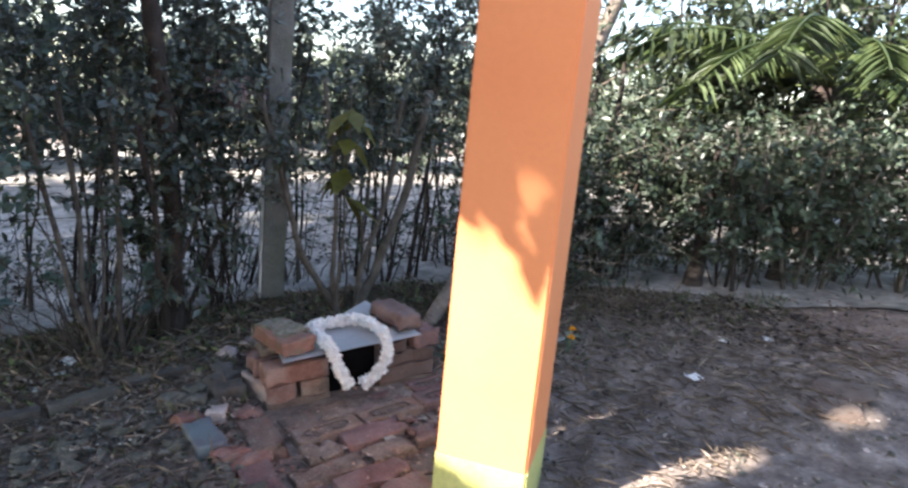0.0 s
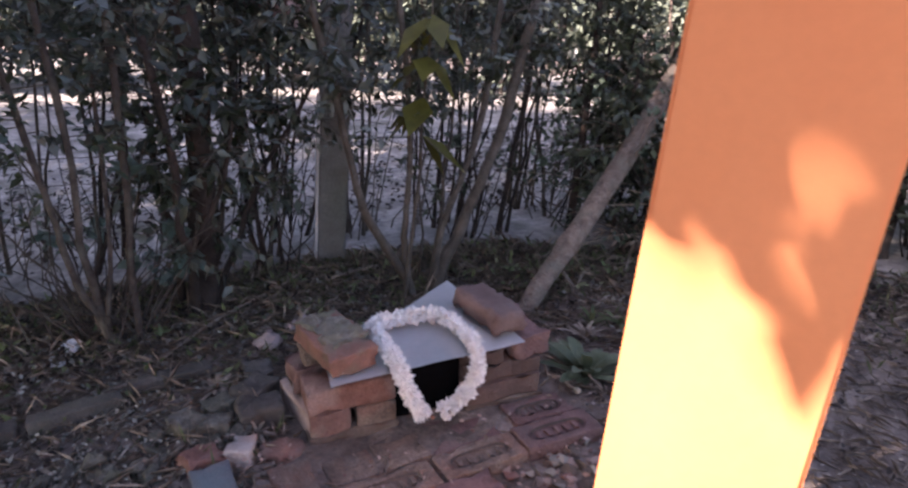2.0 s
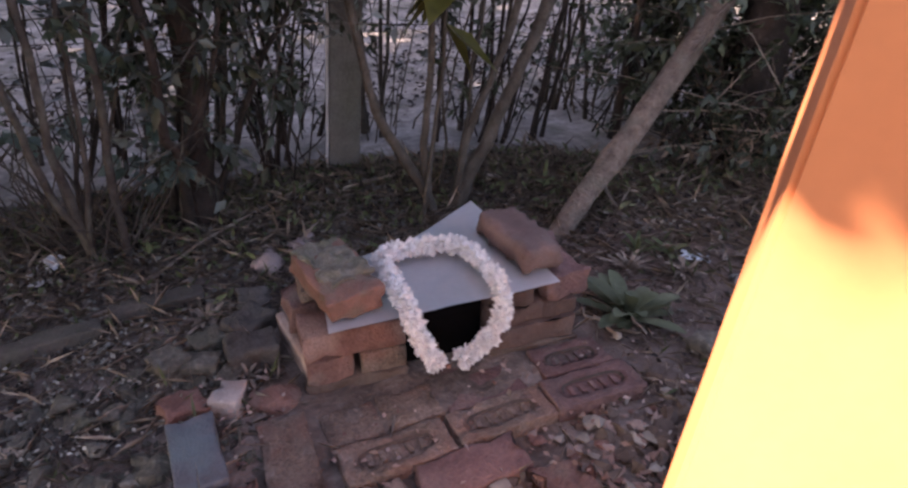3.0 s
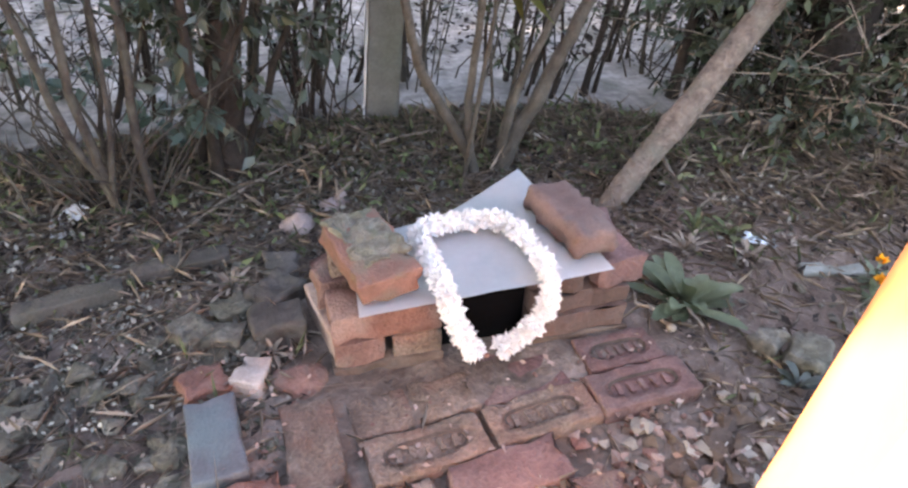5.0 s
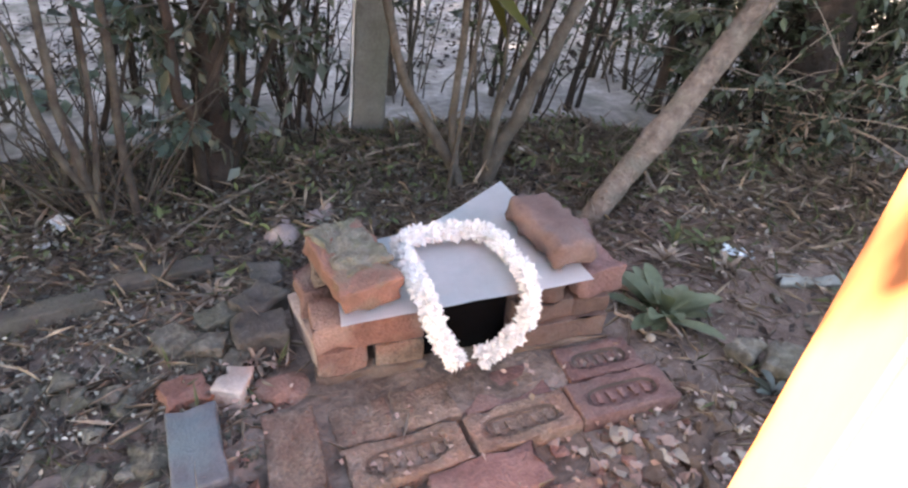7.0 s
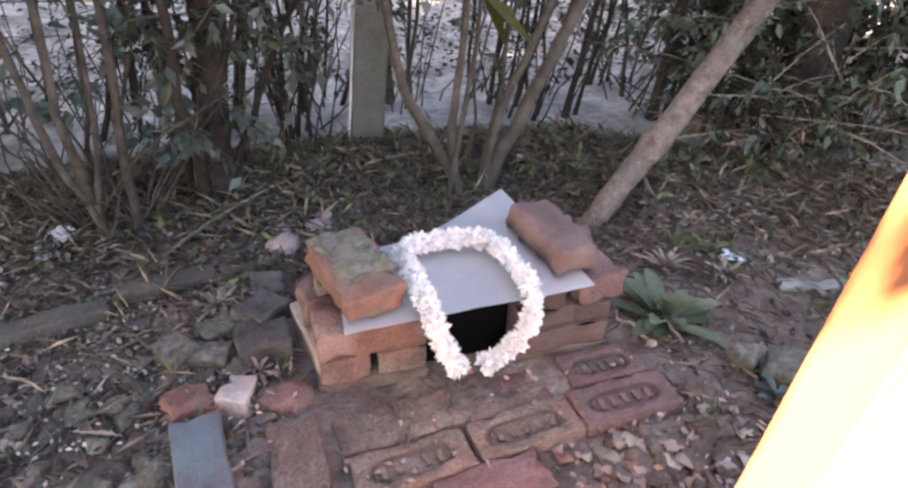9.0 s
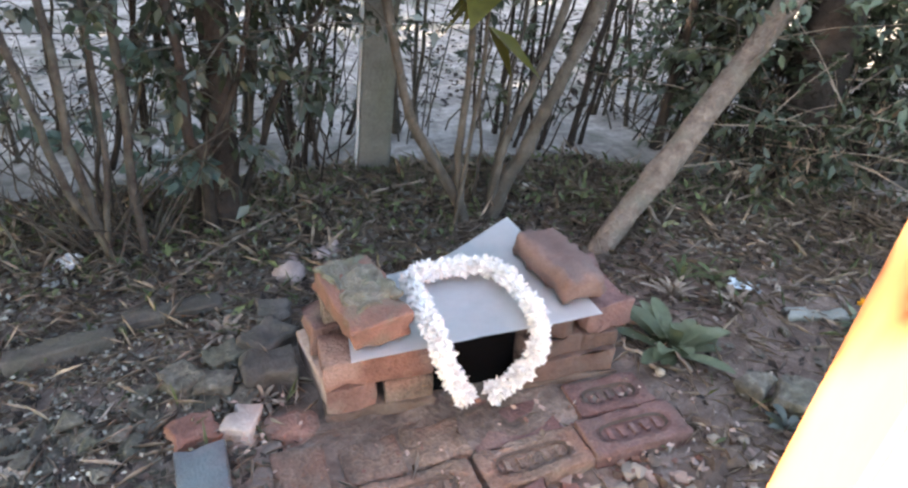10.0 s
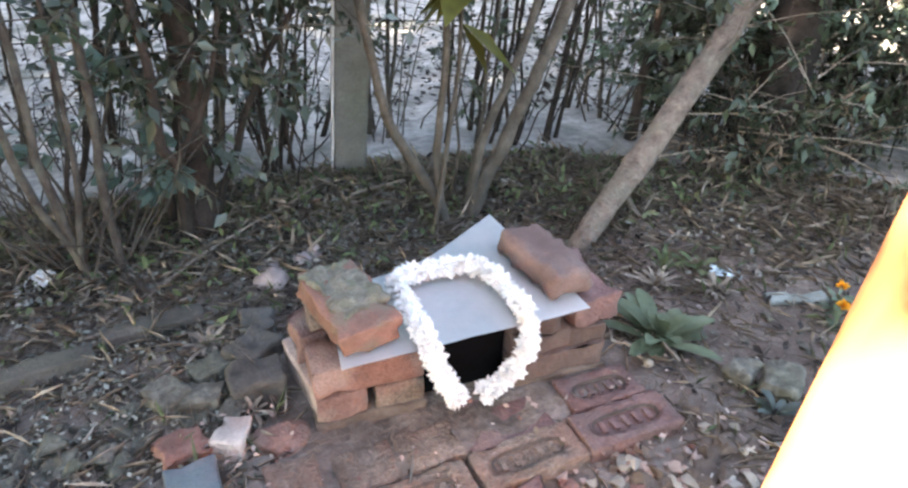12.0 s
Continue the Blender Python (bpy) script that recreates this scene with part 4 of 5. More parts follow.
# many-stemmed shrub behind the shrine
shrub("forked_shrub", "grey many-stemmed shrub rising behind the shrine", "shrub", 0.455, 1.075,
      [(0.12, 0.15, 1.1, 0.009, 0.02, 0, 0.05, 0.05), (0.02, 0.2, 1.0, 0.006, 0.02, 0, 0.0, 0.05)],
      "bark_grey", [("leaf_grey", 900, 0.66, 1.0, 0.16, 0.055, 0.42), ("leaf_dark", 600, 0.66, 1.0, 0.17, 0.05, 0.45)], 32,
      paths=[([(0.395, 1.02, -0.06), (0.361, 1.02, 0.079), (0.248, 1.02, 0.28), (0.193, 1.02, 0.401), (0.168, 1.02, 0.518), (0.12, 1.03, 0.80), (0.05, 1.06, 1.15)], 0.020, 0.014),
             ([(0.368, 1.015, 0.05), (0.355, 1.015, 0.17), (0.353, 1.02, 0.258), (0.373, 1.02, 0.418), (0.388, 1.02, 0.566), (0.39, 1.04, 0.85), (0.37, 1.06, 1.2)], 0.015, 0.011),
             ([(0.455, 1.02, -0.06), (0.514, 1.02, 0.097), (0.577, 1.02, 0.211), (0.652, 1.02, 0.356), (0.707, 1.02, 0.468), (0.80, 1.02, 0.68), (0.95, 1.04, 1.15)], 0.027, 0.021),
             ([(0.47, 1.03, 0.02), (0.487, 1.02, 0.12), (0.50, 1.02, 0.215), (0.56, 1.02, 0.365), (0.615, 1.02, 0.484), (0.70, 1.03, 0.70), (0.80, 1.05, 1.15)], 0.017, 0.013)])
# left shrub with a fan of thin stems
fan = [(-0.30, 0.12, 0.7, 0.007, 0.02, 0, 0.05, 0.0), (-0.35, 0.05, 0.45, 0.006, 0.03, 0, 0.0, 0.02), (0.20, 0.05, 0.9, 0.008, -0.02, 0, 0.04, 0.05), (0.0, 0.15, 1.0, 0.009, 0.04, 0, -0.04, 0.03),
       (-0.42, -0.05, 0.32, 0.005, 0.02, 0, -0.05, 0.0), (0.26, 0.0, 0.42, 0.006, 0.0, 0, 0.12, 0.02), (0.10, 0.02, 0.5, 0.007, 0.02, 0, 0.10, 0.0)]
shrub("fan_shrub", "bushy shrub with a fan of thin brown stems", "shrub", -0.690, 1.245, fan, "stem_brown",
      [("leaf_grey", 650, 0.58, 1.0, 0.13, 0.05, 0.6), ("leaf_dark", 400, 0.6, 1.0, 0.16, 0.045, 0.5), ("leaf_teal", 220, 0.42, 0.85, 0.10, 0.060, 0.72)], 33, tangle=(46, 0.19, 0.50),
      paths=[([(-0.690, 1.15, -0.04), (-0.706, 1.13, 0.118), (-0.738, 1.13, 0.196), (-0.766, 1.13, 0.351), (-0.774, 1.13, 0.46), (-0.79, 1.13, 0.60), (-0.84, 1.15, 1.05)], 0.013, 0.010),
             ([(-0.685, 1.16, -0.04), (-0.696, 1.13, 0.098), (-0.705, 1.13, 0.209), (-0.718, 1.13, 0.377), (-0.704, 1.13, 0.526), (-0.70, 1.15, 0.70), (-0.72, 1.17, 1.15)], 0.015, 0.011),
             ([(-0.700, 1.12, -0.04), (-0.68, 1.12, 0.12), (-0.655, 1.12, 0.236), (-0.64, 1.12, 0.336), (-0.62, 1.14, 0.55), (-0.60, 1.16, 0.95)], 0.010, 0.007),
             ([(-0.595, 1.15, -0.04), (-0.596, 1.13, 0.061), (-0.59, 1.13, 0.262), (-0.571, 1.13, 0.409), (-0.554, 1.13, 0.60), (-0.53, 1.15, 1.15)], 0.014, 0.012)])
# leggy stems between the post and the dark trunk
shrub("leggy_shrub", "leggy dark-stemmed shrub with dangling leaves", "shrub", -0.02, 1.62,
      [(-0.26, 0.10, 1.2, 0.009, 0.02, 0, -0.02, 0), (-0.20, 0.05, 1.3, 0.008, 0.0, 0, 0.05, 0.0), (-0.38, 0.12, 0.9, 0.007, 0.03, 0, -0.03, 0.03), (0.05, 0.1, 1.2, 0.007, 0.02, 0, 0.0, 0.05), (0.25, 0.0, 1.0, 0.006, 0.02, 0, -0.08, 0.02)],
      "bark_dark", [("leaf_dark", 420, 0.25, 1.0, 0.12, 0.05, 0.45)], 34, tangle=(16, 0.30, 0.9))
shrub("leggy_shrub", "leggy dark-stemmed shrub with small leaves", "shrub", 1.07, 1.49,
      [(0.10, 0.0, 1.4, 0.016, 0.01, 0, 0, 0), (0.18, 0.05, 1.3, 0.010, 0.0, 0, 0.06, 0.02), (-0.15, 0.1, 1.2, 0.009, 0.0, 0, -0.15, 0.05), (0.02, 0.1, 1.2, 0.008, 0.02, 0, -0.28, 0.1), (-0.05, 0.05, 1.2, 0.008, 0.02, 0, -0.40, 0.15)],
      "bark_dark", [("leaf_dark", 1500, 0.25, 1.0, 0.15, 0.045, 0.45)], 35)
shrub("leggy_shrub", "dark upright shrub with small leaves", "shrub", 1.42, 1.36,
      [(-0.04, 0.02, 1.6, 0.022, 0.02, 0, 0, 0), (0.02, 0.0, 1.4, 0.012, 0.03, 0, 0.09, 0.03), (0.15, 0.0, 1.3, 0.010, 0.0, 0, 0.2, 0.1), (0.10, 0.1, 1.2, 0.008, 0.02, 0, 0.3, 0.15)],
      "bark_dark", [("leaf_dark", 1700, 0.25, 1.0, 0.17, 0.05, 0.45)], 36)
# stump-like tree with a skirt of dead twigs
shrub("old_tree", "thick dark old trunk with a skirt of dry twigs", "tree", 1.78, 0.98,
      [(-0.10, 0.06, 1.9, 0.105, 0.0, 0, 0, 0), (0.35, 0.25, 1.5, 0.035, 0.03, 0, 0.30, 0.2), (0.2, 0.1, 1.4, 0.028, -0.03, 0, 0.42, 0.05), (-0.15, -0.2, 0.5, 0.006, 0.05, 0, -0.08, -0.08), (-0.35, -0.15, 0.35, 0.006, 0.03, 0, -0.1, 0.0), (0.25, -0.3, 0.45, 0.007, 0.03, 0, 0.05, -0.1), (-0.4, 0.05, 0.6, 0.006, 0.02, 0, -0.08, 0.0)],
      "bark_dark", [("leaf_dark", 2600, 0.12, 1.0, 0.26, 0.05, 0.42), ("litter", 500, 0.05, 0.35, 0.22, 0.06, 0.2)], 37, twig_mat="twig", tangle=(60, 0.30, 0.5))
# large olive leaves on a thin stem
def build_broad_leaved():
    rng = np.random.default_rng(5)
    ob = thing("broad_leaved_sapling", "thin sapling with large drooping olive-yellow leaves", "sapling", upright(0.33, 0.99))
    bm = bmesh.new()
    pts = stem_points(Vector((0, 0, -0.03)), Vector((0.04, 0.02, 1.25)), Vector((0.015, 0, 0)), 9, rng, 0.004)
    tube(bm, pts, [0.009 - 0.0006 * i for i in range(10)], 6)
    part("stem", bm, M["bark_grey"], ob, smooth=True)
    for i in range(14):
        h = rng.uniform(0.80, 1.22)
        ang = rng.uniform(0, 6.28)
        o = pts[min(8, int(h / 1.25 * 9))]
        d = np.array([[math.cos(ang) * 0.75, math.sin(ang) * 0.75, -0.65 + rng.normal(0, 0.25)]])
        me = leaf_mesh("leaf", np.array([tuple(o)]), d, np.array([rng.uniform(0.16, 0.24)]), 0.52, rng, 0.2)
        part("leaf", me, M["leaf_yellow"], ob)


build_broad_leaved()

# ---- hedge: a row of bushes along the lane ----
hr = np.random.default_rng(77)
s = 1.6
kinds = 0
while s < 13.2:
    x, y = hedge_point(s, hr.uniform(-0.10, 0.35))
    right = x > 1.5
    count = int(hr.integers(5, 8))
    st = [(hr.normal(0, 0.16), hr.normal(0, 0.14), (hr.uniform(0.70, 0.98) if right else hr.uniform(1.3, 2.05)), hr.uniform(0.005, 0.013), hr.normal(0, 0.03), 0, hr.normal(0, 0.12), hr.normal(0, 0.10)) for _ in range(count)]
    low = 0.62 if not right else 0.20
    big = 2100 if not right else 2000
    sets = [("leaf_dark" if right else "leaf_grey", big, low, 1.0, 0.17, 0.055, 0.48), ("leaf_fresh" if right else "leaf_teal" if kinds % 3 == 0 else "leaf_grey", 800, low + 0.12, 1.0, 0.19, 0.05, 0.5), ("leaf_dark", 70, 0.05, 0.4, 0.12, 0.045, 0.45)]
    shrub("hedge_bush", "dense dark green hedge bush with bare lower stems" if right else "tall grey-green hedge bush with bare lower stems", "bush", x, y, st, "bark_dark" if kinds % 2 else "bark_grey", sets, 100 + kinds, "bushes of the hedge", tangle=(9, 0.22, 0.8))
    s += hr.uniform(0.34, 0.46)
    kinds += 1

for k, (x, y, h) in enumerate(((-1.42, 1.66, 1.4), (-1.85, 1.80, 1.6))):
    st = [(hr.normal(0, 0.14), hr.normal(0, 0.10), h * hr.uniform(0.7, 1.0), hr.uniform(0.006, 0.014), hr.normal(0, 0.03), 0, hr.normal(0, 0.14), hr.normal(0, 0.08)) for _ in range(7)]
    shrub("hedge_bush", "shaded grey-green hedge bush leafy down to its foot", "bush", x, y, st, "bark_dark", [("leaf_dark", 700, 0.25, 1.0, 0.17, 0.055, 0.48), ("leaf_grey", 700, 0.3, 1.0, 0.17, 0.055, 0.5), ("leaf_teal", 300, 0.4, 1.0, 0.15, 0.06, 0.65)], 150 + k, "bushes of the hedge", tangle=(14, 0.22, 0.8))
for k, (x, y) in enumerate(((2.45, 0.42), (2.97, 0.20))):
    shrub("dark_tree", "thick dark-barked tree standing in the hedge", "tree", x, y, [(0.05, 0.03, 0.85, 0.055, 0.02, 0, 0, 0), (0.25, 0.1, 1.0, 0.02, 0.02, 0, 0.03, 0)], "bark_dark",
          [("leaf_dark", 1100, 0.45, 1.0, 0.25, 0.06, 0.45)], 170 + k, "trees in the hedge")
for k, (s, o) in enumerate(((9.1, 2.2), (9.9, 1.7), (10.8, 2.3), (11.8, 1.8), (12.7, 2.4))):
    x, y = hedge_point(s, o)
    shrub("tall_bush", "tall dark leafy bush beyond the hedge", "bush", x, y, [(hr.normal(0, 0.3), hr.normal(0, 0.3), hr.uniform(1.7, 2.6), 0.02, 0.03, 0, hr.normal(0, 0.1), 0) for _ in range(5)], "bark_dark",
          [("leaf_dark", 2600, 0.2, 1.0, 0.34, 0.11, 0.42), ("palm", 700, 0.4, 1.0, 0.34, 0.16, 0.18)], 300 + k, "bushes beyond the hedge")
shrub("flowering_bush", "bush with a cluster of pale pink papery bracts", "bush", -0.02, 1.72, [(0.0, 0.0, 1.22, 0.010, 0.02, 0, 0, 0), (0.06, 0.0, 1.18, 0.008, 0.02, 0, 0.04, 0)], "bark_grey",
      [("pink", 420, 0.88, 1.0, 0.07, 0.035, 0.8), ("leaf_dark", 300, 0.5, 1.0, 0.2, 0.05, 0.45)], 55)

# ---- palm with arching fronds ----
def build_palm():
    rng = np.random.default_rng(12)
    ob = thing("palm", "palm with long arching fronds behind the hedge", "palm", upright(4.3, 0.75))
    bm = bmesh.new()
    tube(bm, [Vector((0, 0, -0.1)), Vector((0.02, 0, 0.6)), Vector((0.0, 0.02, 1.3))], [0.14, 0.12, 0.10], 12)
    part("trunk", bm, M["bark_dark"], ob, smooth=True)
    for i in range(13):
        ang = math.radians((150, 165, 185, 200, 215, 235, 250, 120, 90, 60, 20, 280, 320)[i])
        ln, rise = rng.uniform(1.7, 2.4), rng.uniform(0.35, 1.0)
        o, pts = Vector((0, 0, 1.25)), []
        for k in range(13):
            t = k / 12
            pts.append(o + Vector((math.cos(ang) * ln * t, math.sin(ang) * ln * t, rise * ln * 0.75 * t - 0.62 * ln * t * t)))
        fr = bmesh.new()
        tube(fr, pts, [0.016 - 0.001 * k for k in range(13)], 5)
        fo = part("frond", fr, M["palm"], ob, smooth=True)
        base, along, size = [], [], []
        for k in range(90):
            t = rng.uniform(0.12, 1.0)
            j = min(11, int(t * 12))
            p = pts[j].lerp(pts[j + 1], t * 12 - j)
            d = (pts[j + 1] - pts[j]).normalized()
            sd = d.cross(Vector((0, 0, 1))).normalized() * (1 if k % 2 else -1)
            base.append(tuple(p))
            along.append(tuple(sd * 0.85 + d * 0.65 + Vector((0, 0, -0.35 + rng.normal(0, 0.12)))))
            size.append(0.42 * (1 - 0.55 * abs(t - 0.45)) * rng.uniform(0.8, 1.1))
        tagged(part("foliage", leaf_mesh("foliage", np.array(base), np.array(along), np.array(size), 0.085, rng, 0.1), M["palm"], fo, "narrow hanging leaflets"), kind="stuff")


build_palm()

# ---- unseen trees, placed out of view so their shade lies over the yard ----
def unseen_shade_tree(name, label, x, y, height, centre, radius, leaves, seed, leaf=0.10, gap=None):
    rng = np.random.default_rng(seed)
    ob = thing(name, label, "tree", upright(x, y))
    c = Vector(centre) - Vector((x, y, ground_z(x, y)))
    bm = bmesh.new()
    pts = stem_points(Vector((0, 0, -0.1)), Vector((c.x * 0.6, c.y * 0.6, c.z * 0.6)), Vector((0, 0, 0)), 9, rng, 0.02)
    tube(bm, pts, [0.09 - 0.006 * i for i in range(10)], 10)
    part("trunk", bm, M["bark_dark"], ob, smooth=True)
    base, along = [], []
    for k in range(9):
        d = Vector(rng.normal(0, 1, 3)).normalized()
        tip = c + Vector((d.x * radius[0], d.y * radius[1], d.z * radius[2])) * 0.8
        br = bmesh.new()
        o = pts[int(rng.integers(5, 9))]
        line = stem_points(o, tip - o, Vector((0, 0, 0.05)), 6, rng, 0.02)
        root = Vector((x, y, ground_z(x, y)))
        if gap and any(gap(line[i].lerp(line[i + 1], f / 8) + root) for i in range(6) for f in range(8)):
            br.free()
            continue
        tube(br, line, [0.03, 0.025, 0.02, 0.016, 0.012, 0.008, 0.005], 6)
        part("limb", br, M["bark_dark"], ob, smooth=True)
    while len(base) < leaves:
        d = rng.normal(0, 1, 3)
        d = d / np.linalg.norm(d) * rng.uniform(0.1, 1.0) ** 0.4
        o = np.array(c) + d * np.array(radius)
        for k in range(20):
            q = o + rng.normal(0, 0.12, 3)
            way = rng.normal(0, 1, 3) - (0, 0, 0.4)
            reach = way / np.linalg.norm(way) * leaf * 1.1
            root = np.array((x, y, ground_z(x, y)))
            if gap and any(gap(q + root + reach * f) for f in (0, 0.5, 1)):
                continue
            base.append(tuple(q))
            along.append(tuple(way))
    n = len(base)
    me = leaf_mesh("crown", np.array(base), np.array(along), leaf * rng.uniform(0.6, 1.2, n), 0.5, rng)
    tagged(part("crown", me, M["leaf_dark"], ob, "loose leafy crown"), kind="stuff")


def sunny_gap(q):
    """A hole cut among the boughs to shape the sunlight, seen from the pillar towards the sun."""
    k = (q[0] - 0.07) / S.x
    y0, z0 = q[1] - S.y * k, q[2] - S.z * k
    edge = float(np.interp(y0, (-0.88, -0.755, -0.730, -0.700, -0.685, -0.668, -0.633, -0.575, -0.56, -0.45, -0.44), (0.30, 0.70, 0.635, 0.68, 0.715, 0.75, 0.725, 0.675, 0.66, 0.70, 1.0)))
    k = (q[2] - 0.1) / S.z
    gx, gy = q[0] - S.x * k, q[1] - S.y * k
    if ((gx - 0.84) / 0.20) ** 2 + ((gy + 0.865) / 0.05) ** 2 < 1 or ((gx - 1.54) / 0.17) ** 2 + ((gy + 0.96) / 0.06) ** 2 < 1:
        return True
    return -0.88 < y0 < -0.372 and 0.06 < z0 < edge or any(math.hypot((y0 - a) / w, (z0 - b) / h) < 1 for a, b, w, h in ((-0.698, 0.91, 0.040, 0.052), (-0.655, 0.80, 0.018, 0.060), (-0.566, 0.735, 0.018, 0.05)))


unseen_shade_tree("unseen_shade_tree", "leafy tree shading the yard", -2.6, 0.9, 3.0, (-2.6, 0.05, 2.4), (0.9, 2.05, 1.95), 37000, 201, 0.12, sunny_gap)

# added out of view only to keep the sun off the right hedge
unseen_shade_tree("unseen_shade_tree", "tall leafy tree added out of view to shade the hedge", -5.6, 0.2, 6.0, (-5.6, -0.4, 5.2), (1.5, 2.0, 2.3), 16000, 202, 0.19, sunny_gap)

# added out of view only to keep direct sun off the lane
unseen_shade_tree("unseen_shade_tree", "tall leafy tree added out of view to shade the lane", -6.4, 4.4, 7.0, (-6.2, 4.3, 5.0), (1.5, 3.4, 3.4), 24000, 203, 0.22, sunny_gap)

# ---- far tree line beyond the lane ----
def far_trees():
    rng = np.random.default_rng(91)
    for i in range(16):
        a = math.radians(-62 + 124 * i / 15 + rng.normal(0, 2))
        r = rng.uniform(24, 34)
        x, y = math.sin(a + math.radians(30)) * r, math.cos(a + math.radians(30)) * r
        ob = thing("far_tree", "hazy tree far beyond the lane", "tree", upright(x, y), "far trees")
        bm = bmesh.new()
        h = rng.uniform(2.2, 4.0)
        tube(bm, [Vector((0, 0, -0.3)), Vector((0.1, 0, h * 0.4)), Vector((0, 0.1, h * 0.75))], [0.22, 0.16, 0.08], 7)
        part("trunk", bm, M["bark_grey"], ob, smooth=True)
        n = 900
        d = rng.normal(0, 1, (n, 3))
        d = d / np.linalg.norm(d, axis=1, keepdims=True) * rng.uniform(0.2, 1, (n, 1)) ** 0.5
        lob = 1 + 0.3 * np.sin(d[:, :1] * 5 + i)
        me = leaf_mesh("crown", d * lob * np.array((h * 0.55, h * 0.55, h * 0.38)) + (0, 0, h * 0.72), rng.normal(0, 1, (n, 3)), rng.uniform(0.3, 0.7, n), 0.6, rng)
        tagged(part("crown", me, M["haze"], ob, "loose uneven crown"), kind="stuff")


far_trees()


def far_bushes():
    rng = np.random.default_rng(92)
    for i in range(22):
        a = math.radians(-38 + 100 * i / 21 + rng.normal(0, 1.2))
        r = rng.uniform(7.8, 9.6)
        x, y = math.sin(a) * r, math.cos(a) * r
        ob = thing("far_bush", "dark leafy bush across the lane", "bush", upright(x, y), "bushes across the lane")
        h = rng.uniform(1.3, 2.1)
        for k in range(3):
            bm = bmesh.new()
            tube(bm, stem_points(Vector((rng.normal(0, 0.15), rng.normal(0, 0.15), -0.1)), Vector((rng.normal(0, 0.3), rng.normal(0, 0.3), h * 0.8)), Vector((0.05, 0, 0)), 5, rng, 0.02), [0.03, 0.026, 0.022, 0.018, 0.013, 0.008], 6)
            part("stem", bm, M["bark_dark"], ob, smooth=True)
        n = 1500
        d = rng.normal(0, 1, (n, 3))
        d = d / np.linalg.norm(d, axis=1, keepdims=True) * rng.uniform(0.15, 1, (n, 1)) ** 0.5
        lob = 1 + 0.28 * np.sin(d[:, :1] * 6 + i) + 0.2 * np.sin(d[:, 1:2] * 9 + 2 * i)
        me = leaf_mesh("foliage", d * lob * np.array((0.75, 0.7, h * 0.46)) + (0, 0, h * 0.52), rng.normal(0, 1, (n, 3)), rng.uniform(0.08, 0.2, n), 0.5, rng)
        tagged(part("foliage", me, M["haze"], ob, "many small leaves"), kind="stuff")


far_bushes()

# ---- garland ----
def build_garland():
    rng = np.random.default_rng(3)
    ctl = [Vector(p) for p in ((0.036, 0.196, 0.056), (0.016, 0.198, 0.095), (-0.008, 0.200, 0.150), (-0.022, 0.206, 0.205), (-0.021, 0.254, 0.218), (-0.016, 0.326, 0.220), (-0.012, 0.400, 0.222), (-0.004, 0.440, 0.224), (0.048, 0.450, 0.224), (0.115, 0.446, 0.224),
                               (0.170, 0.424, 0.226), (0.200, 0.385, 0.226), (0.204, 0.300, 0.224), (0.206, 0.225, 0.216), (0.204, 0.198, 0.155), (0.176, 0.196, 0.098), (0.128, 0.196, 0.062), (0.090, 0.198, 0.046))]
    fine = []
    for i in range(len(ctl) - 1):
        p0, p1, p2, p3 = ctl[max(i - 1, 0)], ctl[i], ctl[i + 1], ctl[min(i + 2, len(ctl) - 1)]
        for k in range(6):
            t = k / 6
            fine.append(0.5 * ((2 * p1) + (p2 - p0) * t + (2 * p0 - 5 * p1 + 4 * p2 - p3) * t * t + (3 * p1 - p0 - 3 * p2 + p3) * t ** 3))
    fine.append(ctl[-1])
    ob = thing("flower_garland", "garland of white blossoms draped over the metal sheet", "garland", BED)
    cord = bmesh.new()
    tube(cord, fine, [0.012] * len(fine), 6)
    part("cord", cord, M["flower"], ob, "blossom core on a thread", smooth=True)
    base, along = [], []
    for i in range(len(fine) - 1):
        d = (fine[i + 1] - fine[i]).normalized()
        a = d.orthogonal().normalized()
        b = d.cross(a)
        for k in range(36):
            t = rng.uniform(0, 2 * math.pi)
            rad = a * math.cos(t) + b * math.sin(t)
            swell = 1 + 0.22 * math.sin(i * 1.9) + 0.20 * math.sin(i * 0.83 + 1)
            base.append(tuple(fine[i].lerp(fine[i + 1], rng.random()) + rad * 0.011 * swell))
            along.append(tuple(rad + Vector(rng.normal(0, 0.55, 3))))
    n = len(base)
    tagged(part("blossoms", leaf_mesh("blossoms", np.array(base), np.array(along), rng.uniform(0.011, 0.020, n), 0.75, rng, 0.9), M["flower"], ob, "tightly strung white petals"), kind="stuff")
    tip = part("thread_knot", lump(0.007, 4.0, 0.9, 2), M["brick_fresh"], ob, "small red knot between the ends")
    tip.matrix_local = pose(0.064, 0.198, 0.036)


build_garland()

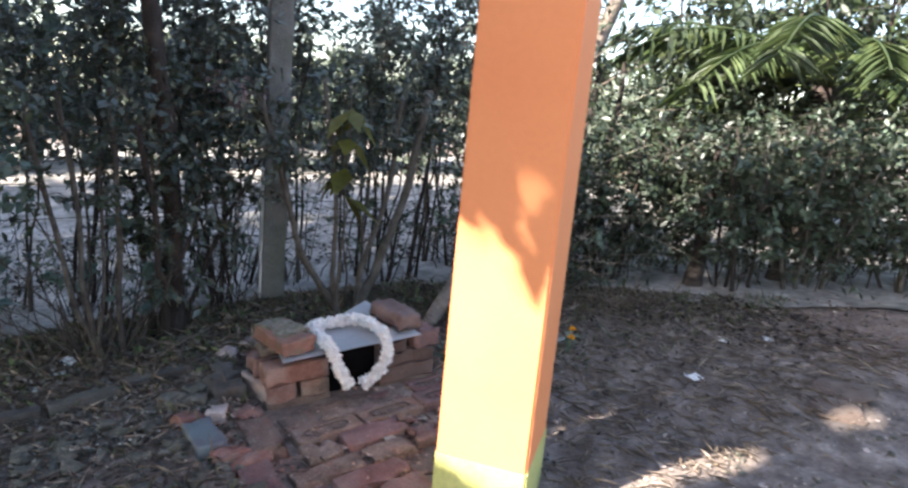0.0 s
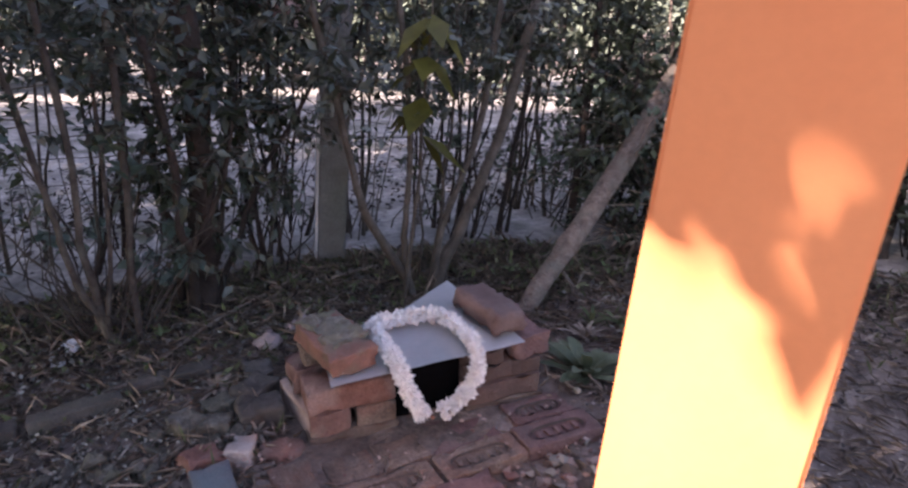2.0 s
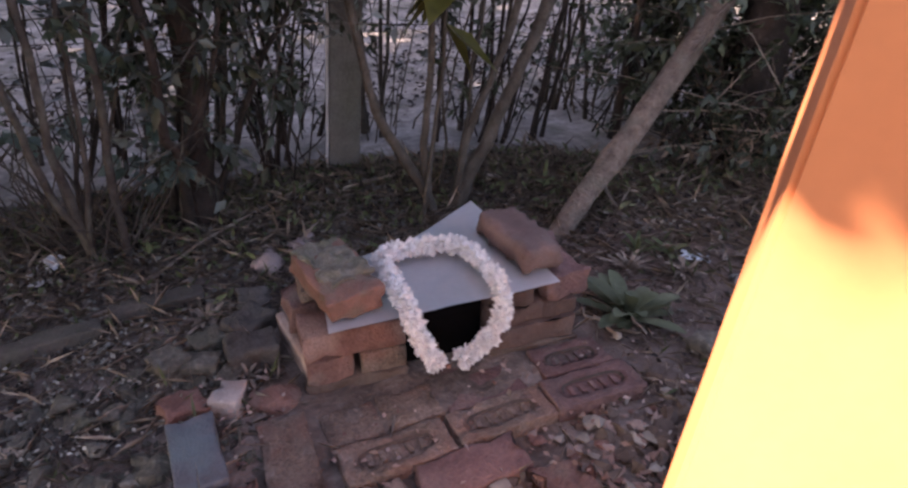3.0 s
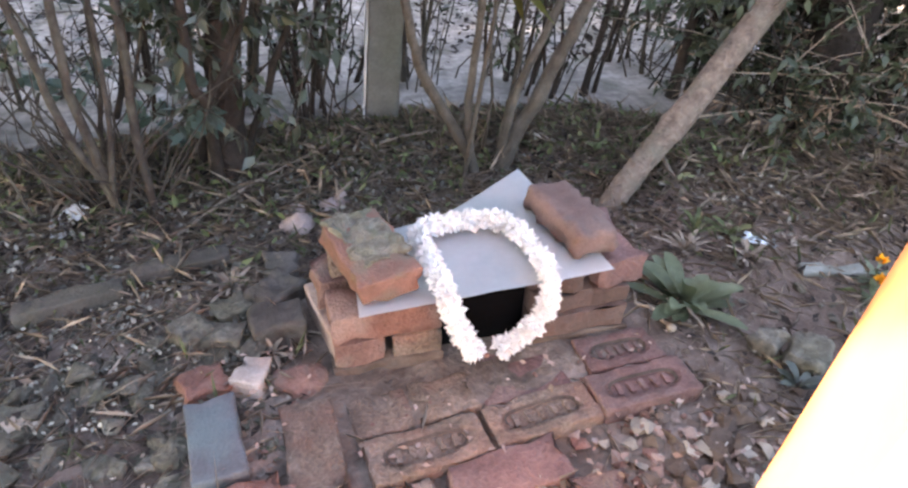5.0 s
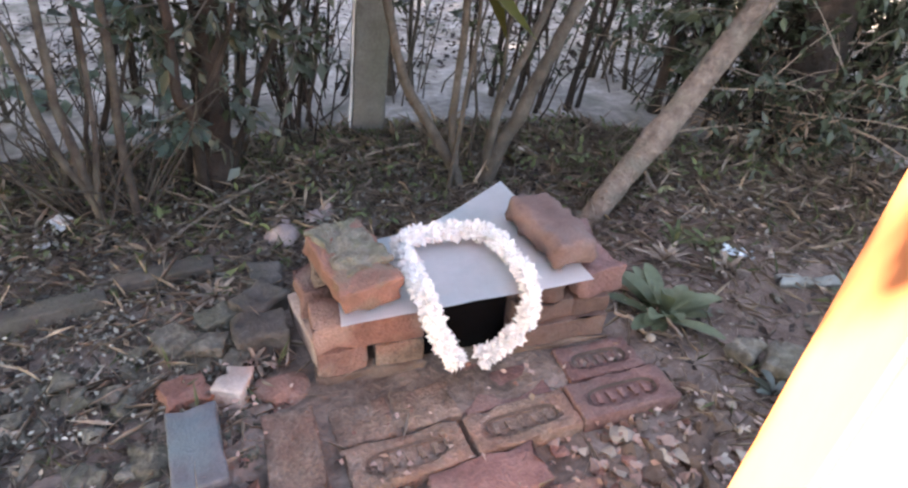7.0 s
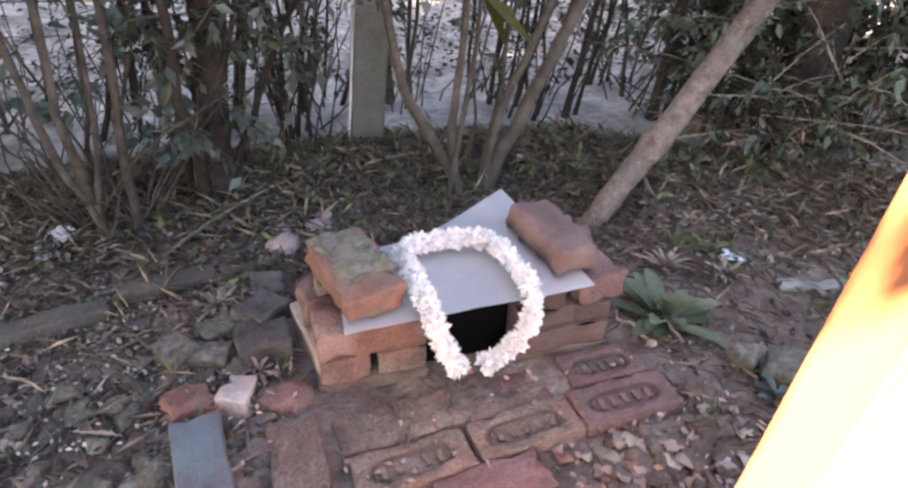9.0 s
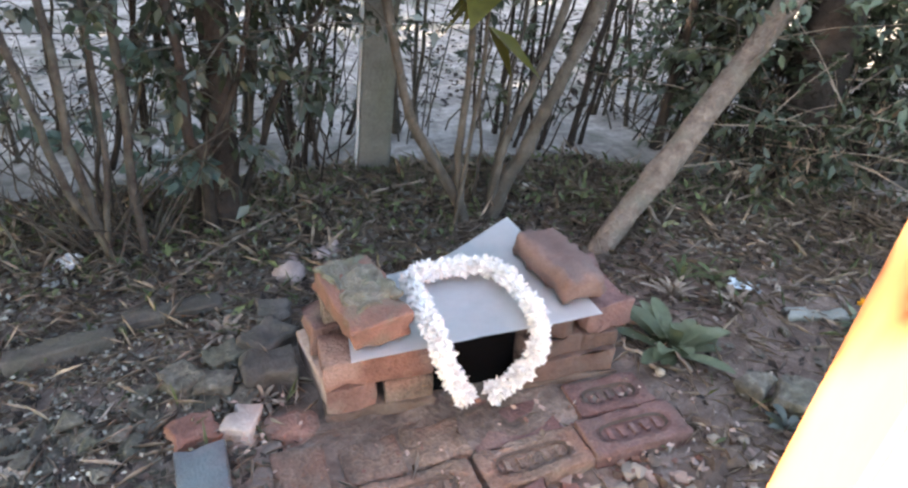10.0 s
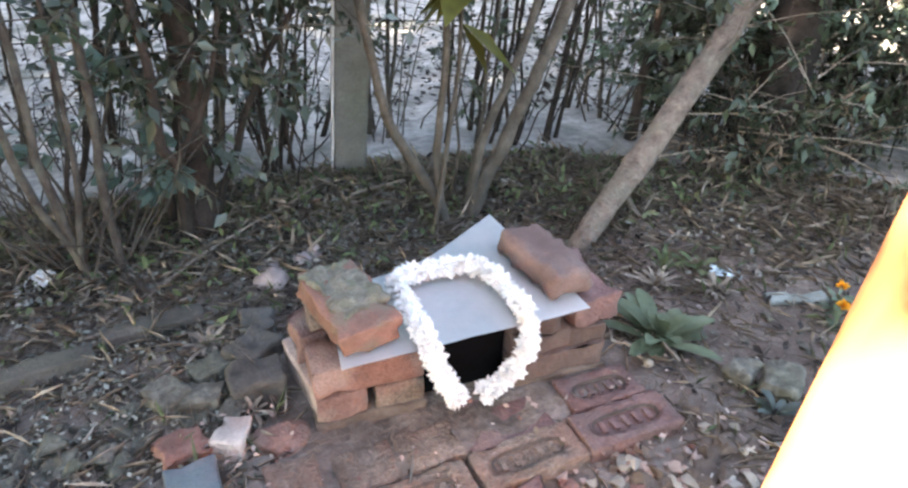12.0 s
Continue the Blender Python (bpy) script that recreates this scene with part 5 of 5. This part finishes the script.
# ---- plants and litter ----
def rosette(name, label, x, y, count, length, width, mat, seed, lift=0.45):
    rng = np.random.default_rng(seed)
    ob = thing(name, label, "plant", upright(x, y, 0.01))
    for i in range(count):
        a = 2 * math.pi * (i * 0.382 + rng.normal(0, 0.09))
        el = lift + 0.9 * (i / count) ** 1.5 + rng.normal(0, 0.08)
        d = Vector((math.cos(a) * math.cos(el), math.sin(a) * math.cos(el), math.sin(el)))
        side = d.cross(Vector((0, 0, 1))).normalized()
        nor = side.cross(d)
        ln = length * rng.uniform(0.5, 1.12)
        bm, rows = bmesh.new(), []
        for k in range(8):
            t = k / 7
            c = d * ln * t - Vector((0, 0, 1)) * ln * 0.30 * (0.35 + el) * t * t
            w = ln * width * (math.sin(math.pi * min(1, 0.04 + t ** 1.5 * 0.93)) ** 0.7) * 0.5 + 0.0025
            rows.append([bm.verts.new(c - side * w + nor * w * 0.35), bm.verts.new(c), bm.verts.new(c + side * w + nor * w * 0.35)])
        for r0, r1 in zip(rows, rows[1:]):
            for q in range(2):
                bm.faces.new((r0[q], r0[q + 1], r1[q + 1], r1[q]))
        part("leaf", bm, M[mat], ob, smooth=True)
    return ob


rosette("broad_leaf_plant", "low rosette plant with broad green leaves beside the shrine", 0.605, 0.222, 34, 0.185, 0.20, "leaf_weed", 61, 0.48)
rosette("small_plant", "small grey-green weed with narrow leaves", 0.93, 0.44, 9, 0.11, 0.18, "grass", 62)
rosette("small_plant", "small grey-green weed with narrow leaves", 0.68, -0.08, 8, 0.09, 0.22, "leaf_grey", 63)


rosette("dry_grass_tuft", "tuft of curled dry grass blades on the soil", 0.76, 0.42, 24, 0.10, 0.05, "twig", 64, 0.5)
rosette("dry_grass_tuft", "tuft of curled dry grass blades on the soil", 0.90, 0.33, 20, 0.09, 0.05, "twig", 65, 0.4)
rosette("dry_grass_tuft", "tuft of pale green grass blades on the soil", 0.83, 0.47, 14, 0.13, 0.06, "grass", 66, 0.7)
rosette("dry_grass_tuft", "tuft of curled dry grass blades beside the stones", -0.42, 0.66, 22, 0.08, 0.05, "twig", 67, 0.4)
rosette("dry_grass_tuft", "tuft of curled dry grass blades beside the stones", -0.36, 0.40, 18, 0.07, 0.05, "twig", 68, 0.4)
loose("fruit", "small pale yellow fallen fruit beside the paving", "fruit", lump(0.012, 3.3, 0.95, 2, 0.08), "flake", 0.528, 0.163, -0.004)


def marigold(x, y, h, seed):
    rng = np.random.default_rng(seed)
    ob = thing("marigold", "small orange marigold on a thin green stem", "flower", upright(x, y), "marigolds near the pillar")
    bm = bmesh.new()
    tip = Vector((0.02, 0.01, h))
    tube(bm, [Vector((0, 0, -0.01)), Vector((0.005, 0, h * 0.5)), tip], [0.003, 0.0025, 0.002], 5)
    part("stem", bm, M["grass"], ob)
    n = 46
    d = rng.normal(0, 1, (n, 3))
    d[:, 2] = np.abs(d[:, 2])
    part("bloom", leaf_mesh("bloom", np.tile(tuple(tip), (n, 1)), d, rng.uniform(0.014, 0.022, n), 0.6, rng), M["marigold"], ob, "orange ruffled bloom")
    n = 14
    d = rng.normal(0, 1, (n, 3))
    bz = np.stack([np.zeros(n), np.zeros(n), rng.uniform(0.01, h * 0.8, n)], 1)
    part("leaves", leaf_mesh("leaves", bz, d, rng.uniform(0.03, 0.06, n), 0.35, rng), M["leaf_fresh"], ob)


marigold(1.055, 0.075, 0.065, 1)
marigold(1.11, 0.125, 0.075, 2)


def crumpled(name, label, category, x, y, size, mat, seed, dz=0.004, stretch=1.0, crease=0.38):
    bm = bmesh.new()
    bmesh.ops.create_grid(bm, x_segments=9, y_segments=7, size=0.5)
    for v in bm.verts:
        q = v.co * 4 + Vector((seed, 0, 0))
        v.co = Vector((v.co.x * size * stretch, v.co.y * size, 0)) + Vector((noise.noise(q), noise.noise(q + Vector((7, 0, 0))), abs(noise.noise(q + Vector((0, 7, 0)))) * 1.3)) * size * crease
    bmesh.ops.solidify(bm, geom=list(bm.faces), thickness=0.0015)
    ob = part(name, bm, M[mat])
    ob.matrix_world = upright(x, y, dz, seed * 50)
    tagged(ob, label, category)


crumpled("plastic_scrap", "crumpled white plastic scrap caught in the shrub", "litter", -0.80, 1.155, 0.06, "white", 1.0, 0.02)
crumpled("plastic_scrap", "thin white plastic strip on the soil", "litter", -0.84, 1.10, 0.05, "white", 2.0, 0.005, 2.2)
crumpled("plastic_scrap", "pale blue plastic scrap on the soil", "litter", 0.990, 0.386, 0.050, "bluish", 3.0, 0.006, 1.6)
crumpled("dry_leaf", "large round pale dry leaf on the clods", "leaf", -0.85, 0.372, 0.065, "flake", 4.0, 0.02, 1.0, 0.16)
crumpled("dry_leaf", "pale dry leaf hanging near the shrub", "leaf", 0.69, 1.15, 0.045, "flake", 5.0, 0.03, 1.0, 0.2)
crumpled("paper_scrap", "white paper scrap on the bare soil", "litter", 1.75, -0.25, 0.05, "white", 6.0, 0.004)
crumpled("paper_scrap", "white paper scrap on the bare soil", "litter", 1.28, -0.42, 0.05, "white", 7.0, 0.004)
crumpled("paper_scrap", "white paper scrap on the bare soil", "litter", 1.95, -0.35, 0.04, "white", 8.0, 0.004)


def blocked(x, y):
    return (-0.30 < x < 0.50 and 0.16 < y < 0.62) or (-0.12 < x < 0.32 and -0.78 < y < -0.36)


def scatter(name, label, mat, count, area, size, width, seed, flat=0.25, lift=0.006, avoid_paving=True, dense=None, behind=-0.26):
    rng = np.random.default_rng(seed)
    base, along = [], []
    while len(base) < count:
        x, y = rng.uniform(area[0], area[1]), rng.uniform(area[2], area[3])
        if blocked(x, y) or hedge_side(x, y) > behind:
            continue
        if avoid_paving and -0.45 < x < 0.48 and -0.5 < y < 0.2 and rng.random() < 0.9:
            continue
        if dense and rng.random() > dense(x, y):
            continue
        base.append((x, y, ground_z(x, y) + lift + abs(rng.normal(0, 0.006))))
        along.append((*rng.normal(0, 1, 2), abs(rng.normal(0, flat))))
    n = len(base)
    me = leaf_mesh(name, np.array(base), np.array(along), rng.uniform(size[0], size[1], n), width, rng, 0.45)
    tagged(part(name, me, M[mat]), label, "litter", kind="stuff")


near_hedge = lambda x, y: 0.10 + 0.90 * math.exp(-((hedge_side(x, y) + 0.35) / 0.5) ** 2)
scatter("leaf_litter", "scattered brown dry leaves on the soil", "litter", 7500, (-1.4, 2.8, -1.2, 2.3), (0.012, 0.032), 0.5, 71, dense=near_hedge)
scatter("straw_litter", "thin pale straw and twigs on the soil", "twig", 13000, (-1.3, 2.4, -0.9, 2.0), (0.02, 0.11), 0.020, 72, 0.12, 0.008)
scatter("grass_tufts", "short dull grass and weeds among litter", "grass", 2600, (-1.5, 2.6, -0.2, 2.3), (0.03, 0.08), 0.10, 73, 1.2, 0.0, True, near_hedge)
scatter("weed_cover", "low green weeds under the hedge", "grass", 1500, (-1.6, 2.4, 0.7, 2.0), (0.02, 0.05), 0.4, 74, 0.8, 0.02, True, near_hedge)
scatter("fallen_leaves", "pale fallen leaves and dust flakes near the paving", "chip", 260, (-0.5, 0.6, -0.5, 0.4), (0.008, 0.022), 0.6, 75, 0.2, 0.026, False)


def rubble(name, label, mat, count, pick, lo, hi, seed, sink=0.3):
    rng = np.random.default_rng(seed)
    verts, faces = [], []
    for i in range(count):
        x, y = pick(rng)
        if blocked(x, y):
            continue
        r = rng.uniform(lo, hi)
        pts = rng.normal(0, 1, (8, 3))
        pts /= np.linalg.norm(pts, axis=1, keepdims=True)
        pts[:, 2] *= 0.55
        bm = bmesh.new()
        for p in pts * r:
            bm.verts.new(p)
        bmesh.ops.convex_hull(bm, input=bm.verts)
        z = ground_z(x, y) + r * (0.55 - sink)
        bm.verts.index_update()
        o = len(verts)
        verts += [(v.co.x + x, v.co.y + y, v.co.z + z) for v in bm.verts]
        faces += [tuple(v.index + o for v in f.verts) for f in bm.faces]
        bm.free()
    me = bpy.data.meshes.new(name)
    me.from_pydata(verts, [], faces)
    tagged(part(name, me, M[mat]), label, "rubble", kind="stuff")


rubble("brick_chips", "pale pinkish brick chips heaped beside the paving", "chip", 170, lambda g: (0.30 + g.normal(0, 0.16), -0.17 + g.normal(0, 0.10)), 0.005, 0.020, 81, 0.1)
rubble("brick_chips", "red brick fragments heaped beside the paving", "brick_fresh", 45, lambda g: (0.24 + g.normal(0, 0.14), -0.13 + g.normal(0, 0.08)), 0.006, 0.022, 86, 0.1)
rubble("brick_chips", "red brick crumbs among the pavers", "brick", 260, lambda g: (g.uniform(-0.45, 0.45), g.uniform(-0.5, 0.25)), 0.004, 0.011, 82, -0.3)
rubble("brick_chips", "larger pale angular brick chips beside the paving", "flake", 34, lambda g: (0.36 + g.normal(0, 0.16), -0.13 + g.normal(0, 0.07)), 0.012, 0.028, 87, 0.1)
rubble("brick_chips", "larger brown angular brick chips beside the paving", "mud", 80, lambda g: (0.38 + g.normal(0, 0.18), -0.12 + g.normal(0, 0.07)), 0.012, 0.032, 88, 0.1)
rubble("small_clods", "small lumps of dry earth on the soil", "clod", 1300, lambda g: (g.uniform(-1.3, -0.38), g.uniform(-0.4, 0.75)), 0.003, 0.015, 83, 0.2)
rubble("small_clods", "small stones and earth crumbs on bare soil", "clod", 420, lambda g: (g.uniform(0.4, 3.0), g.uniform(-1.3, 0.8)), 0.005, 0.018, 84, 0.2)
scatter("pale_flakes", "small pale leaf flakes and straw bits on the soil", "flake", 4200, (-1.3, 2.4, -1.1, 2.0), (0.004, 0.015), 0.55, 76, 0.3, 0.010, True)
scatter("dark_leaves", "dark decayed leaves among the litter", "bark_dark", 7000, (-1.3, 2.4, -0.6, 2.0), (0.014, 0.040), 0.5, 77, 0.5, 0.010, True, near_hedge)
scatter("lane_litter", "dark fallen leaves and dirt along the lane", "bark_dark", 5200, (-3.5, 3.5, 1.0, 4.2), (0.02, 0.06), 0.5, 78, 0.3, 0.028, True, lambda x, y: max(0.0, min(1.0, hedge_side(x, y))) * math.exp(-abs(y - 2.0) / 1.3), 3.0)
scatter("leaf_litter", "grey-olive curled dry leaves under the hedge", "litter_grey", 9000, (-1.5, 1.3, 0.3, 2.0), (0.008, 0.026), 0.5, 80, 0.7, 0.012, True, lambda x, y: near_hedge(x, y) * (1.0 if x < 0.3 else 0.35))
scatter("straw_litter", "pale bent straw and fine twigs under the hedge", "twig", 8000, (-1.4, 2.4, 0.3, 2.0), (0.03, 0.12), 0.022, 89, 0.35, 0.012, True, near_hedge)
scatter("pale_flakes", "small whitish leaf bits and chips beside the edging bricks", "litter_grey", 1100, (-1.25, -0.36, 0.28, 0.85), (0.005, 0.016), 0.6, 90, 0.3, 0.012)
rubble("pale_chips", "small pale stones scattered on bare soil", "brick_pale", 60, lambda g: (g.uniform(0.5, 2.8), g.uniform(-1.2, 0.6)), 0.006, 0.02, 85, 0.2)


def dead_stick(x, y, d, r, seed, label="dry bare stick lying on the litter"):
    rng = np.random.default_rng(seed)
    bm = bmesh.new()
    tube(bm, stem_points(Vector((0, 0, 0.012)), Vector(d), Vector((0.0, 0.02, 0.01)), 8, rng, 0.006), [r * (1 - 0.07 * i) for i in range(9)], 6)
    ob = part("stick", bm, M["twig"], smooth=True)
    ob.matrix_world = upright(x, y)
    tagged(ob, label, "stick", "fallen sticks")


dead_stick(-0.54, 0.973, (0.58, 0.395, 0.07), 0.006, 1, "long thin grey stick leaning across the litter")
dead_stick(0.09, 1.25, (0.25, 0.03, 0.05), 0.006, 2, "long thin grey stick leaning across the litter")
dead_stick(1.05, 1.02, (0.55, -0.12, 0.03), 0.009, 3)
dead_stick(1.68, 0.72, (-0.14, 0.22, 0.06), 0.007, 4)
dead_stick(0.97, 0.75, (0.02, 0.16, 0.05), 0.009, 5, "short crooked root beside the leaning tree")
dead_stick(0.53, 0.17, (-0.07, 0.10, 0.01), 0.006, 6)
dead_stick(0.60, 0.14, (-0.01, 0.10, 0.02), 0.005, 7)
